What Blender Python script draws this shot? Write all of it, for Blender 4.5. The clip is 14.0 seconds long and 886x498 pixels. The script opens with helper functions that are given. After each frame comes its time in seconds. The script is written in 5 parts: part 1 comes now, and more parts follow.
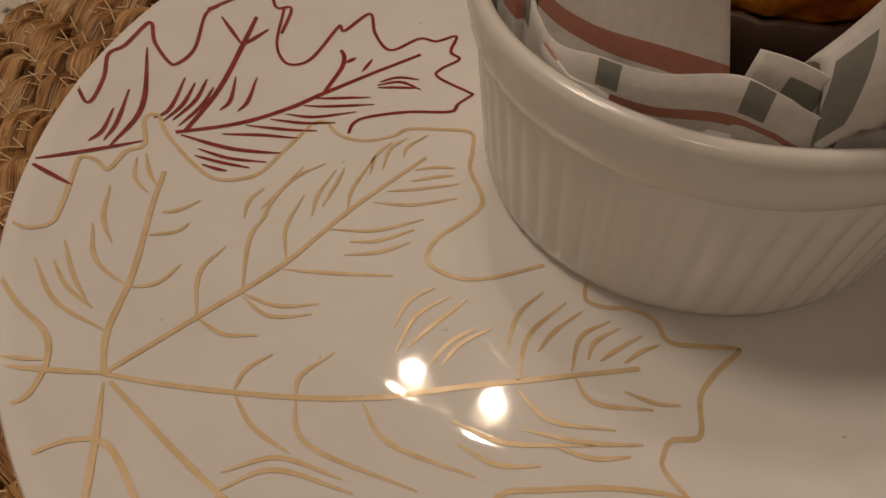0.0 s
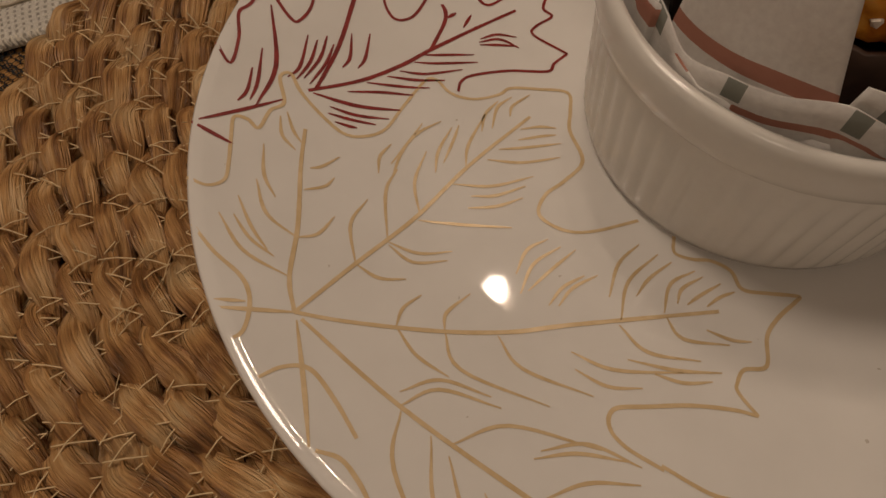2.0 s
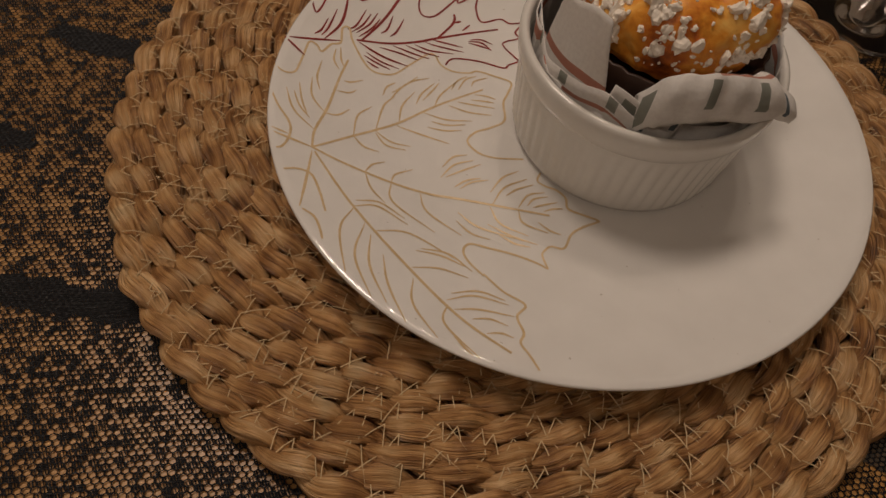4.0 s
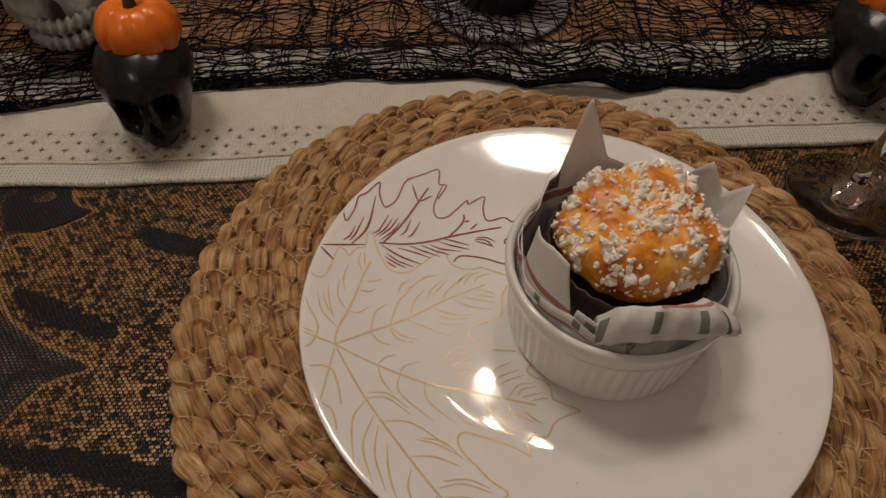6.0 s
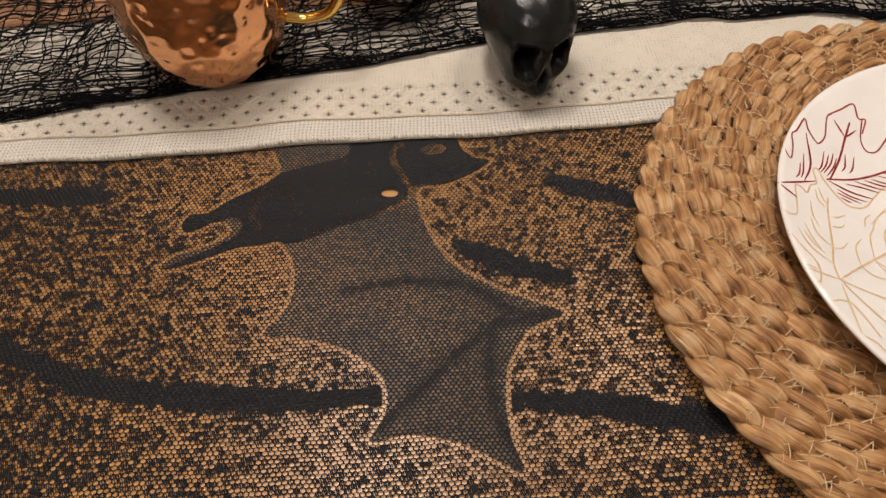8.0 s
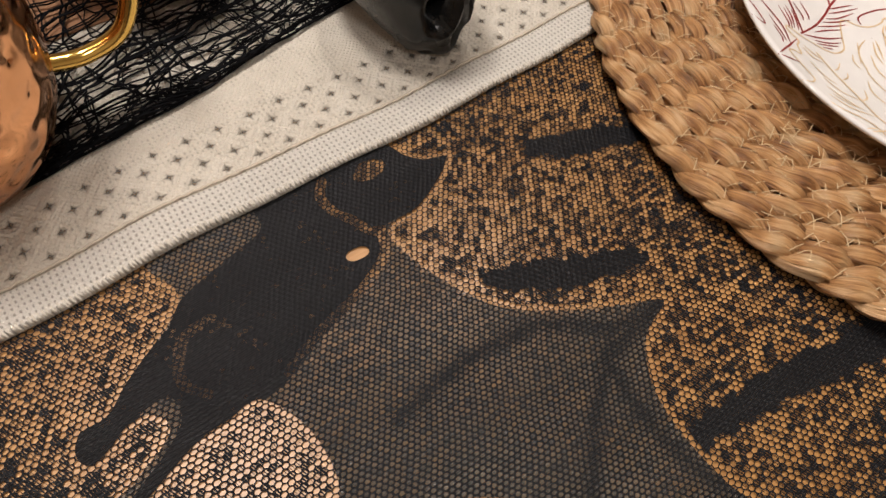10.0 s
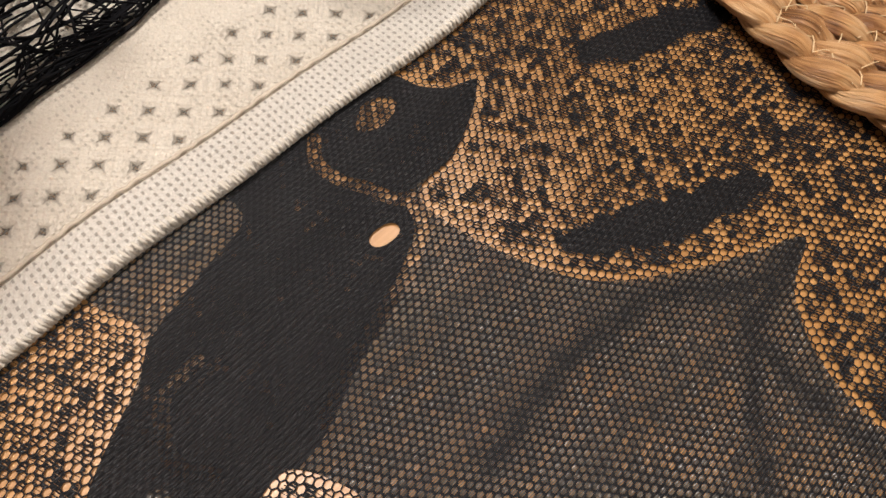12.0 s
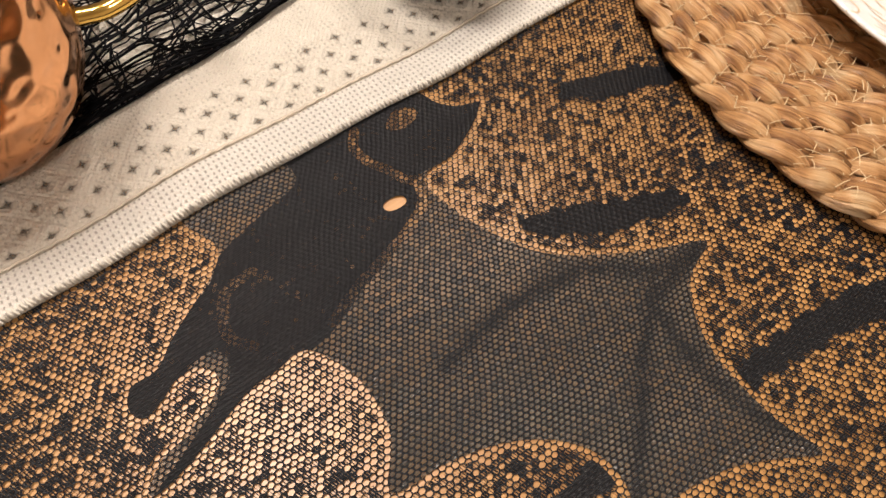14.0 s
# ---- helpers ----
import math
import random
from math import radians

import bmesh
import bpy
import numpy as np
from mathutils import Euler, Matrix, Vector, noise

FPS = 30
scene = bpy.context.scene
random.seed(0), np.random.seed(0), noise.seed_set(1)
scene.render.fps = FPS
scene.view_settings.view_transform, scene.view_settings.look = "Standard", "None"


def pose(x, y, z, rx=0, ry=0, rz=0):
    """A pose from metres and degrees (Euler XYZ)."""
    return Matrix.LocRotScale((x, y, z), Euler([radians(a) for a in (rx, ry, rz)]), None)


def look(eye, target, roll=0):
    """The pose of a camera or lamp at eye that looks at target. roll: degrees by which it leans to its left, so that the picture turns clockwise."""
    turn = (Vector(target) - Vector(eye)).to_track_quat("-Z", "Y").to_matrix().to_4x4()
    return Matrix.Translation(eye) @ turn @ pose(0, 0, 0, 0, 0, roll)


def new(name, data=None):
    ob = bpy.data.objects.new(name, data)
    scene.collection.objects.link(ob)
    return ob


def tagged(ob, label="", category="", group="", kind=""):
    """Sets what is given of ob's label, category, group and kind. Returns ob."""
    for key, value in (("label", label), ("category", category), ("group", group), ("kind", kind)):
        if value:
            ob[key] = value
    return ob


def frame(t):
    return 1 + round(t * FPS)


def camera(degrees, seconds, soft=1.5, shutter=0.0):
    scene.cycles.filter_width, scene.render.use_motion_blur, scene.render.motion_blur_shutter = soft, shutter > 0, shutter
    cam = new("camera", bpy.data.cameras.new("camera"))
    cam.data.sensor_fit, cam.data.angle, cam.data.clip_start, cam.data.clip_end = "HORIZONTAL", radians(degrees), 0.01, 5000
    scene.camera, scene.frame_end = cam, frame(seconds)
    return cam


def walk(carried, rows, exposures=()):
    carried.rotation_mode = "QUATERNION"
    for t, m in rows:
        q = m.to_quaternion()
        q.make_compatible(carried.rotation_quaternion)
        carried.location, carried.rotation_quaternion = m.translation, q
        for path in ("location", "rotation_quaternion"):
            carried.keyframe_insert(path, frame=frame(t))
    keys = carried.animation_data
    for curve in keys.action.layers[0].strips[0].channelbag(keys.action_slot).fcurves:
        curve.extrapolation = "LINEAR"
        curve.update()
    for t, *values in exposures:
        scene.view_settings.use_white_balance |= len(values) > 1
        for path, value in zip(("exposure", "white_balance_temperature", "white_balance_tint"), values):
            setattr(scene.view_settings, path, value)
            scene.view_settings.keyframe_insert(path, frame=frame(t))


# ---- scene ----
cam = camera(66.8, 14.0)
PATH = [
    (0, (-0.068, -0.088, 0.128), (0.324, 1.071, -1.454), -2.4),
    (0.5, (-0.067, -0.091, 0.135), (0.333, 1.096, -1.424), -2.2),
    (1, (-0.094, -0.1, 0.133), (0.288, 1.029, -1.472), 1.0),
    (1.5, (-0.099, -0.084, 0.16), (0.272, 0.907, -1.536), 0.7),
    (2, (-0.095, -0.079, 0.159), (0.214, 0.799, -1.611), -0.9),
    (2.5, (-0.089, -0.092, 0.184), (0.252, 0.903, -1.517), -0.2),
    (3, (-0.102, -0.144, 0.183), (0.28, 0.833, -1.52), 9.6),
    (3.2, (-0.099, -0.161, 0.195), (0.252, 0.824, -1.51), 10.5),
    (5.3, (-0.062, -0.192, 0.256), (-0.007, 0.868, -1.439), 1.0),
    (5.5, (-0.055, -0.188, 0.269), (-0.025, 0.937, -1.385), -0.1),
    (6, (-0.064, -0.176, 0.295), (-0.010, 1.066, -1.271), 0.4),
    (6.2, (-0.084, -0.178, 0.295), (-0.060, 1.100, -1.243), -0.6),
    (6.5, (-0.118, -0.182, 0.293), (-0.161, 1.120, -1.224), -2.7),
    (7, (-0.193, -0.206, 0.295), (-0.321, 1.062, -1.245), -5.2),
    (7.5, (-0.278, -0.192, 0.304), (-0.296, 0.996, -1.305), -4.0),
    (8, (-0.29, -0.172, 0.29), (-0.28, 0.983, -1.343), -3.3),
    (8.2, (-0.303, -0.158, 0.289), (-0.24, 0.983, -1.352), -1.5),
    (10.3, (-0.382, -0.041, 0.221), (0.337, 0.678, -1.501), 6.8),
    (10.5, (-0.382, -0.04, 0.221), (0.306, 0.657, -1.523), 5.9),
    (11, (-0.384, -0.025, 0.217), (0.245, 0.639, -1.561), 1.4),
    (11.5, (-0.375, 0.005, 0.18), (0.324, 0.625, -1.588), 4.0),
    (12, (-0.367, 0.008, 0.168), (0.275, 0.564, -1.643), 4.2),
    (12.5, (-0.374, 0.001, 0.176), (0.189, 0.564, -1.659), 0.2),
    (13, (-0.386, -0.004, 0.181), (0.136, 0.568, -1.663), -2.0),
    (13.5, (-0.392, -0.011, 0.19), (0.128, 0.564, -1.654), -2.3),
    (14, (-0.391, -0.042, 0.219), (0.233, 0.675, -1.541), 3.8),
]
EXPOSURES = [(0.0, -1.62, 6800, 13), (0.5, -1.70, 6850, 13), (2.5, -1.76, 6920, 14), (3.2, -1.74, 6780, 14), (5.5, -1.46, 6120, 11), (6.5, -1.38, 6100, 10), (7.0, -1.0, 6020, 10), (7.5, -0.46, 5880, 10), (8.2, -0.28, 5830, 10), (10.5, -0.12, 5550, 9), (11.5, 0.06, 5560, 9), (13.5, 0.18, 5620, 9), (14.0, 0.28, 5800, 10)]
walk(cam, [(t, look(eye, target, roll)) for t, eye, target, roll in PATH], exposures=EXPOSURES)

# ---- light and room values ----
PLATE = Vector((0.0, 0.003, 0.0))
MAT = Vector((-0.012, 0.008, 0.0))
DISH = Vector((0.0218, 0.0, 0.0))
LAMP = Vector((0.110, 0.422, 1.045))
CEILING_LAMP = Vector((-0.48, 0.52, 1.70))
# added fill lamp behind the camera, no known source there
BACK_FILL = Vector((-0.75, -0.95, 1.70))

world = bpy.data.worlds.new("room_air")
world.use_nodes = True
world.node_tree.nodes["Background"].inputs[0].default_value = (1.0, 0.85, 0.7, 1)
world.node_tree.nodes["Background"].inputs[1].default_value = 0.02
scene.world = world


# ---- small builders ----
def mesh_object(name, bm, material, smooth=True):
    me = bpy.data.meshes.new(name)
    bm.to_mesh(me)
    bm.free()
    if smooth:
        me.polygons.foreach_set("use_smooth", [True] * len(me.polygons))
    me.materials.append(material)
    return new(name, me)


def part(name, bm, material, parent, label="", smooth=True):
    ob = mesh_object(name, bm, material, smooth)
    ob.parent = parent
    if label:
        tagged(ob, label)
    return ob


def thing(name, place, label, category, group="", kind=""):
    ob = new(name)
    ob.location = place
    ob.empty_display_size = 0.01
    return tagged(ob, label, category, group, kind)


def lathe(profile, n=96, bm=None, wobble=None):
    """A surface of revolution about z from (radius, height) pairs."""
    bm = bm or bmesh.new()
    rings = []
    for r, z in profile:
        ring = []
        for i in range(n):
            a = 2 * math.pi * i / n
            k = r + (wobble(a, r, z) if wobble else 0)
            ring.append(bm.verts.new((k * math.cos(a), k * math.sin(a), z)))
        rings.append(ring)
    for a, b in zip(rings, rings[1:]):
        for i in range(n):
            bm.faces.new((a[i], a[(i + 1) % n], b[(i + 1) % n], b[i]))
    if profile[0][0] < 0.001:
        bmesh.ops.pointmerge(bm, verts=rings[0], merge_co=(0, 0, profile[0][1]))
    if profile[-1][0] < 0.001:
        bmesh.ops.pointmerge(bm, verts=rings[-1], merge_co=(0, 0, profile[-1][1]))
    return bm


def smooth_curve(pts, n):
    """Points along a Catmull-Rom curve."""
    p = [Vector(q) for q in pts]
    if len(p) < 3:
        return [p[0].lerp(p[-1], i / n) for i in range(n + 1)]
    p = [2 * p[0] - p[1]] + p + [2 * p[-1] - p[-2]]
    out = []
    for i in range(1, len(p) - 2):
        for k in range(n):
            t = k / n
            a, b, c, d = p[i - 1], p[i], p[i + 1], p[i + 2]
            out.append(0.5 * ((2 * b) + (c - a) * t + (2 * a - 5 * b + 4 * c - d) * t * t + (3 * b - a - 3 * c + d) * t ** 3))
    out.append(p[-2])
    return out


class Tubes:
    """Gathers many tubes with a texture map along and around them."""

    def __init__(self):
        self.v, self.f, self.uv = [], [], []

    def add(self, pts, radius, sides=6, flat=1.0, up=(0, 0, 1), closed=False, ridge=None):
        n, base, run = len(pts), len(self.v), 0.0
        pts = [Vector(p) for p in pts]
        up, us = Vector(up), []
        for i, p in enumerate(pts):
            a = pts[(i - 1) % n] if closed or i else pts[0]
            b = pts[(i + 1) % n] if closed or i < n - 1 else pts[-1]
            d = (b - a).normalized()
            side = d.cross(up)
            side = side.normalized() if side.length > 1e-6 else Vector((1, 0, 0))
            top = side.cross(d)
            r = radius(i / (n - 1)) if callable(radius) else radius
            if i:
                run += (p - pts[i - 1]).length
            us.append(run)
            for k in range(sides):
                a = 2 * math.pi * k / sides
                w = r * (1 + ridge[0] * (2 * noise.noise((k * 1.37, run * 55, ridge[1])) + 0.6 * (k % 2) - 0.3)) if ridge else r
                self.v.append(p + side * (w * math.cos(a)) + top * (w * flat * math.sin(a)))
        for i in range(n if closed else n - 1):
            j = (i + 1) % n
            for k in range(sides):
                m = (k + 1) % sides
                self.f.append((base + i * sides + k, base + i * sides + m, base + j * sides + m, base + j * sides + k))
                u0, u1 = us[i], us[i + 1] if i + 1 < n else us[i] + 0.002
                self.uv += [(u0, k / sides), (u0, (k + 1) / sides), (u1, (k + 1) / sides), (u1, k / sides)]

    def object(self, name, material):
        me = bpy.data.meshes.new(name)
        me.from_pydata([tuple(p) for p in self.v], [], self.f)
        layer = me.uv_layers.new(name="along")
        layer.data.foreach_set("uv", [c for p in self.uv for c in p])
        me.polygons.foreach_set("use_smooth", [True] * len(me.polygons))
        me.materials.append(material)
        return new(name, me)


# ---- materials ----
class Nodes:
    """Short forms for building a node material."""

    def __init__(self, name):
        self.mat = bpy.data.materials.new(name)
        self.mat.use_nodes = True
        self.t = self.mat.node_tree
        self.t.nodes.clear()
        self.out = self.t.nodes.new("ShaderNodeOutputMaterial")

    def put(self, kind, **props):
        n = self.t.nodes.new(kind)
        if "operation" in props:
            n.operation = props["operation"]
        if "data_type" in props:
            n.data_type = props["data_type"]
        if "attribute_name" in props:
            n.attribute_name = props["attribute_name"]
        if "noise_dimensions" in props:
            n.noise_dimensions = props["noise_dimensions"]
        if "feature" in props:
            n.feature = props["feature"]
        return n

    def set(self, socket, v):
        if isinstance(v, bpy.types.NodeSocket):
            self.t.links.new(v, socket)
        else:
            socket.default_value = v

    def math(self, op, a, b=0.0, c=0.0):
        n = self.put("ShaderNodeMath", operation=op)
        for s, v in zip(n.inputs, (a, b, c)):
            self.set(s, v)
        return n.outputs[0]

    def vec(self, op, a, b=(0, 0, 0)):
        n = self.put("ShaderNodeVectorMath", operation=op)
        self.set(n.inputs[0], a)
        if op == "SCALE":
            self.set(n.inputs[3], b)
        else:
            self.set(n.inputs[1], b)
        return n.outputs["Value"] if op in ("LENGTH", "DISTANCE", "DOT_PRODUCT") else n.outputs[0]

    def coords(self, which="Object"):
        return self.put("ShaderNodeTexCoord").outputs[which]

    def attr(self, name):
        return self.put("ShaderNodeAttribute", attribute_name=name).outputs["Fac"]

    def split(self, v):
        return self.put_link("ShaderNodeSeparateXYZ", v).outputs

    def put_link(self, kind, v):
        n = self.put(kind)
        self.set(n.inputs[0], v)
        return n

    def noise(self, vec, scale, detail=3.0, rough=0.55, stretch=None):
        if stretch:
            vec = self.vec("MULTIPLY", vec, stretch)
        n = self.put("ShaderNodeTexNoise")
        self.set(n.inputs["Vector"], vec)
        n.inputs["Scale"].default_value = scale
        n.inputs["Detail"].default_value = detail
        n.inputs["Roughness"].default_value = rough
        return n.outputs[0]

    def ramp(self, f, *stops):
        n = self.put("ShaderNodeValToRGB")
        el = n.color_ramp.elements
        while len(el) < len(stops):
            el.new(0.5)
        for e, (p, c) in zip(el, stops):
            e.position, e.color = p, (*c, 1)
        self.set(n.inputs[0], f)
        return n.outputs[0]

    def range(self, f, a, b, c=0.0, d=1.0):
        n = self.put("ShaderNodeMapRange")
        for s, v in zip(n.inputs, (f, a, b, c, d)):
            self.set(s, v)
        return n.outputs[0]

    def mix(self, f, a, b):
        n = self.put("ShaderNodeMix", data_type="RGBA")
        self.set(n.inputs[0], f)
        self.set(n.inputs[6], a if isinstance(a, bpy.types.NodeSocket) else (*a, 1))
        self.set(n.inputs[7], b if isinstance(b, bpy.types.NodeSocket) else (*b, 1))
        return n.outputs[2]

    def bump(self, h, strength=0.4, distance=0.001):
        n = self.put("ShaderNodeBump")
        n.inputs["Strength"].default_value = strength
        n.inputs["Distance"].default_value = distance
        self.set(n.inputs["Height"], h)
        return n.outputs[0]

    def surface(self, color, rough=0.5, normal=None, metal=0.0, **more):
        n = self.put("ShaderNodeBsdfPrincipled")
        self.set(n.inputs["Base Color"], color if isinstance(color, bpy.types.NodeSocket) else (*color, 1))
        self.set(n.inputs["Roughness"], rough)
        n.inputs["Metallic"].default_value = metal
        for k, v in more.items():
            self.set(n.inputs[k.replace("_", " ")], v)
        if normal is not None:
            self.set(n.inputs["Normal"], normal)
        return n.outputs[0]

    def done(self, shader):
        self.t.links.new(shader, self.out.inputs[0])
        return self.mat

    def lattice(self, xy, ax, by):
        """A staggered honeycomb: how near its cell's edge a point lies (1 at the edge), and the cell's random number and its middle."""
        q = self.vec("DIVIDE", xy, (ax, by, 1))
        ms, ids = [], []
        for p in (q, self.vec("ADD", q, (0.5, 0.5, 0))):
            f = self.vec("ABSOLUTE", self.vec("SUBTRACT", self.vec("FRACTION", p), (0.5, 0.5, 0)))
            x, y, _ = self.split(f)
            ms.append(self.math("MAXIMUM", self.math("MULTIPLY", x, 2.0), self.math("ADD", x, self.math("MULTIPLY", y, 3.0))))
            ids.append(self.vec("FLOOR", p))
        near = self.math("LESS_THAN", ms[0], ms[1])
        rnds = []
        for k, i in enumerate(ids):
            w = self.put("ShaderNodeTexWhiteNoise", noise_dimensions="3D")
            self.set(w.inputs["Vector"], self.vec("ADD", i, (0.5 + 37 * k, 0.5, 0.5)))
            rnds.append(w.outputs[0])
        mids = [self.vec("MULTIPLY", self.vec("ADD", i, (o, o, 0)), (ax, by, 1)) for i, o in zip(ids, (0.5, 0.0))]
        pick = self.put("ShaderNodeMix", data_type="VECTOR")
        for slot, v in ((0, near), (4, mids[1]), (5, mids[0])):
            self.set(pick.inputs[slot], v)
        return self.math("MINIMUM", *ms), self.choose(near, rnds[0], rnds[1]), pick.outputs[1]

    def choose(self, f, a, b):
        """a where f is 1, b where it is 0."""
        return self.math("ADD", self.math("MULTIPLY", f, a), self.math("MULTIPLY", self.math("SUBTRACT", 1.0, f), b))


def plain(name, color, rough=0.5, grain=300.0, depth=0.15, vary=0.15, metal=0.0, distance=0.0005, **more):
    """A surface with fine grain and broad variation of its colour."""
    n = Nodes(name)
    p = n.coords()
    a, b = n.noise(p, grain, 4), n.noise(p, grain * 0.07, 3)
    f = n.math("ADD", n.math("MULTIPLY", a, 0.5), n.math("MULTIPLY", b, 0.5))
    dark, light = [c * (1 - vary) for c in color], [min(1, c * (1 + vary)) for c in color]
    col = n.ramp(f, (0.3, dark), (0.7, light))
    r = n.range(b, 0.3, 0.7, max(0.02, rough - 0.06), min(1, rough + 0.06))
    return n.done(n.surface(col, r, n.bump(a, depth, distance), metal, **more))


def lace_material():
    n = Nodes("black_lace")
    p = n.coords()
    warp = n.put("ShaderNodeTexNoise")
    n.set(warp.inputs["Vector"], p)
    warp.inputs["Scale"].default_value = 25
    p2 = n.vec("ADD", p, n.vec("SCALE", n.vec("SUBTRACT", warp.outputs[1], (0.5, 0.5, 0.5)), 0.004))
    bat, body, band, bead = n.attr("bat"), n.attr("body"), n.attr("band"), n.attr("bead")
    m1, r1, c1 = n.lattice(p2, 0.0026, 0.0037)
    m2, r2, c2 = n.lattice(p2, 0.0024, 0.0033)
    patch = n.noise(c1, 120, 4, 0.75, (0.8, 1.6, 1))
    broad = n.noise(p, 16, 3, 0.6)
    inside = n.math("GREATER_THAN", bat, 0.0)
    edge = n.math("MULTIPLY", n.math("LESS_THAN", bat, 0.0), n.math("GREATER_THAN", bat, -0.0025))
    edge = n.math("MAXIMUM", edge, n.math("MULTIPLY", n.math("LESS_THAN", bead, 0.0014), n.range(r1, 0.1, 0.5, 0.3, 1.0)))
    # field: every cell is crossed by a few threads or by many
    cover = n.math("ADD", n.math("ADD", n.range(patch, 0.36, 0.64, 0.10, 0.72), n.math("MULTIPLY", n.math("SUBTRACT", r1, 0.5), 0.70)), n.range(broad, 0.35, 0.65, -0.10, 0.16))
    # weaker light at far left is put into the weave: fewer openings there
    cover = n.math("SUBTRACT", cover, n.range(n.split(p)[0], -0.39, -0.50, 0.0, 0.16))
    open_field = n.range(cover, 0.0, 0.58, 0.10, 1.0)
    shut = n.range(n.math("ADD", band, n.math("MULTIPLY", n.math("SUBTRACT", n.noise(c1, 150, 4), 0.5), 0.013)), -0.0004, 0.0008)
    open_field = n.math("MULTIPLY", open_field, n.range(shut, 0.0, 1.0, 1.0, 0.02))
    open_field = n.math("MAXIMUM", open_field, edge)
    lines = n.math("FRACT", n.math("DIVIDE", n.math("ADD", n.split(p2)[0], n.math("MULTIPLY", n.split(p2)[1], 0.35)), 0.00100))
    slit = n.math("LESS_THAN", lines, open_field)
    hole1 = n.math("MULTIPLY", slit, n.math("LESS_THAN", m1, n.math("MAXIMUM", n.range(r1, 0, 1, 0.67, 0.86), n.math("MULTIPLY", edge, 0.81))))
    # wing: close net of grey yarn with darker ribs; body: nearly shut
    rib = n.attr("rib")
    open_wing = n.math("MULTIPLY", n.range(n.noise(p, 24, 3), 0.35, 0.65, 0.14, 0.44), n.range(n.math("ADD", rib, n.math("MULTIPLY", n.noise(p, 120, 2), 0.004)), 0.0024, 0.0075, 0.10, 1.0))
    open_wing = n.math("MULTIPLY", open_wing, n.range(r2, 0, 1, 0.15, 1.7))
    flecks = n.math("MULTIPLY", n.math("GREATER_THAN", r2, 0.80), n.range(n.noise(c2, 75, 5, 0.75), 0.50, 0.62, 0.0, 0.22))
    in_body = n.math("GREATER_THAN", body, 0.0)
    open_in = n.choose(in_body, flecks, open_wing)
    bead_in = n.math("LESS_THAN", bead, 0.0021)
    open_in = n.math("MAXIMUM", open_in, n.math("MULTIPLY", bead_in, n.math("MULTIPLY", n.range(r2, 0.1, 0.8, 0.25, 0.95), n.range(n.split(p)[0], -0.330, -0.315, 0.30, 1.0))))
    slit_in = n.math("LESS_THAN", n.math("FRACT", n.math("DIVIDE", n.split(p2)[1], 0.00055)), open_in)
    hole2 = n.math("MULTIPLY", slit_in, n.math("LESS_THAN", m2, 0.74))
    hole = n.choose(inside, hole2, hole1)
    # the bare oval left open at the bat's neck
    ux, uy, _ = n.split(n.vec("DIVIDE", n.vec("SUBTRACT", p, (-0.316, 0.074, 0.0)), (0.0047, 0.0027, 1.0)))
    oval = n.math("LESS_THAN", n.math("ADD", n.math("POWER", n.math("ABSOLUTE", ux), 2.4), n.math("POWER", n.math("ABSOLUTE", n.math("ADD", uy, n.math("MULTIPLY", ux, 0.15))), 2.2)), 1.0)
    hole = n.math("MAXIMUM", hole, oval)
    d = n.choose(inside, m2, m1)
    thread = n.noise(p, 2600, 2, 0.5, (0.5, 1, 1))
    stripe = n.math("SINE", n.math("MULTIPLY", n.split(p2)[1], 2 * math.pi / 0.0008))
    col = n.ramp(n.math("ADD", thread, n.math("MULTIPLY", stripe, 0.14)), (0.25, (0.002, 0.002, 0.0025)), (0.8, (0.013, 0.0128, 0.0148)))
    wing = n.math("MULTIPLY", inside, n.math("SUBTRACT", 1.0, in_body))
    ribbed = n.range(n.math("ADD", rib, n.math("MULTIPLY", n.noise(p, 120, 2), 0.004)), 0.0024, 0.0075, 0.15, 1.0)
    pad = n.math("MULTIPLY", n.math("MULTIPLY", wing, ribbed), n.range(m2, 0.50, 0.72, 1.0, 0.0))
    col = n.mix(n.math("MULTIPLY", pad, n.range(r2, 0, 1, 0.2, 1.0)), col, (0.150, 0.120, 0.080))
    h = n.math("ADD", n.math("ADD", n.math("MULTIPLY", d, 0.8), n.math("MULTIPLY", thread, 0.5)), n.math("MULTIPLY", stripe, 0.25))
    yarn = n.surface(col, n.range(pad, 0.0, 1.0, 0.42, 0.28), n.bump(h, 0.7, 0.0006), Specular_IOR_Level=n.range(pad, 0.0, 1.0, 0.27, 1.0))
    mixer = n.put("ShaderNodeMixShader")
    n.set(mixer.inputs[0], hole)
    n.set(mixer.inputs[1], yarn)
    n.set(mixer.inputs[2], n.put("ShaderNodeBsdfTransparent").outputs[0])
    return n.done(mixer.outputs[0])


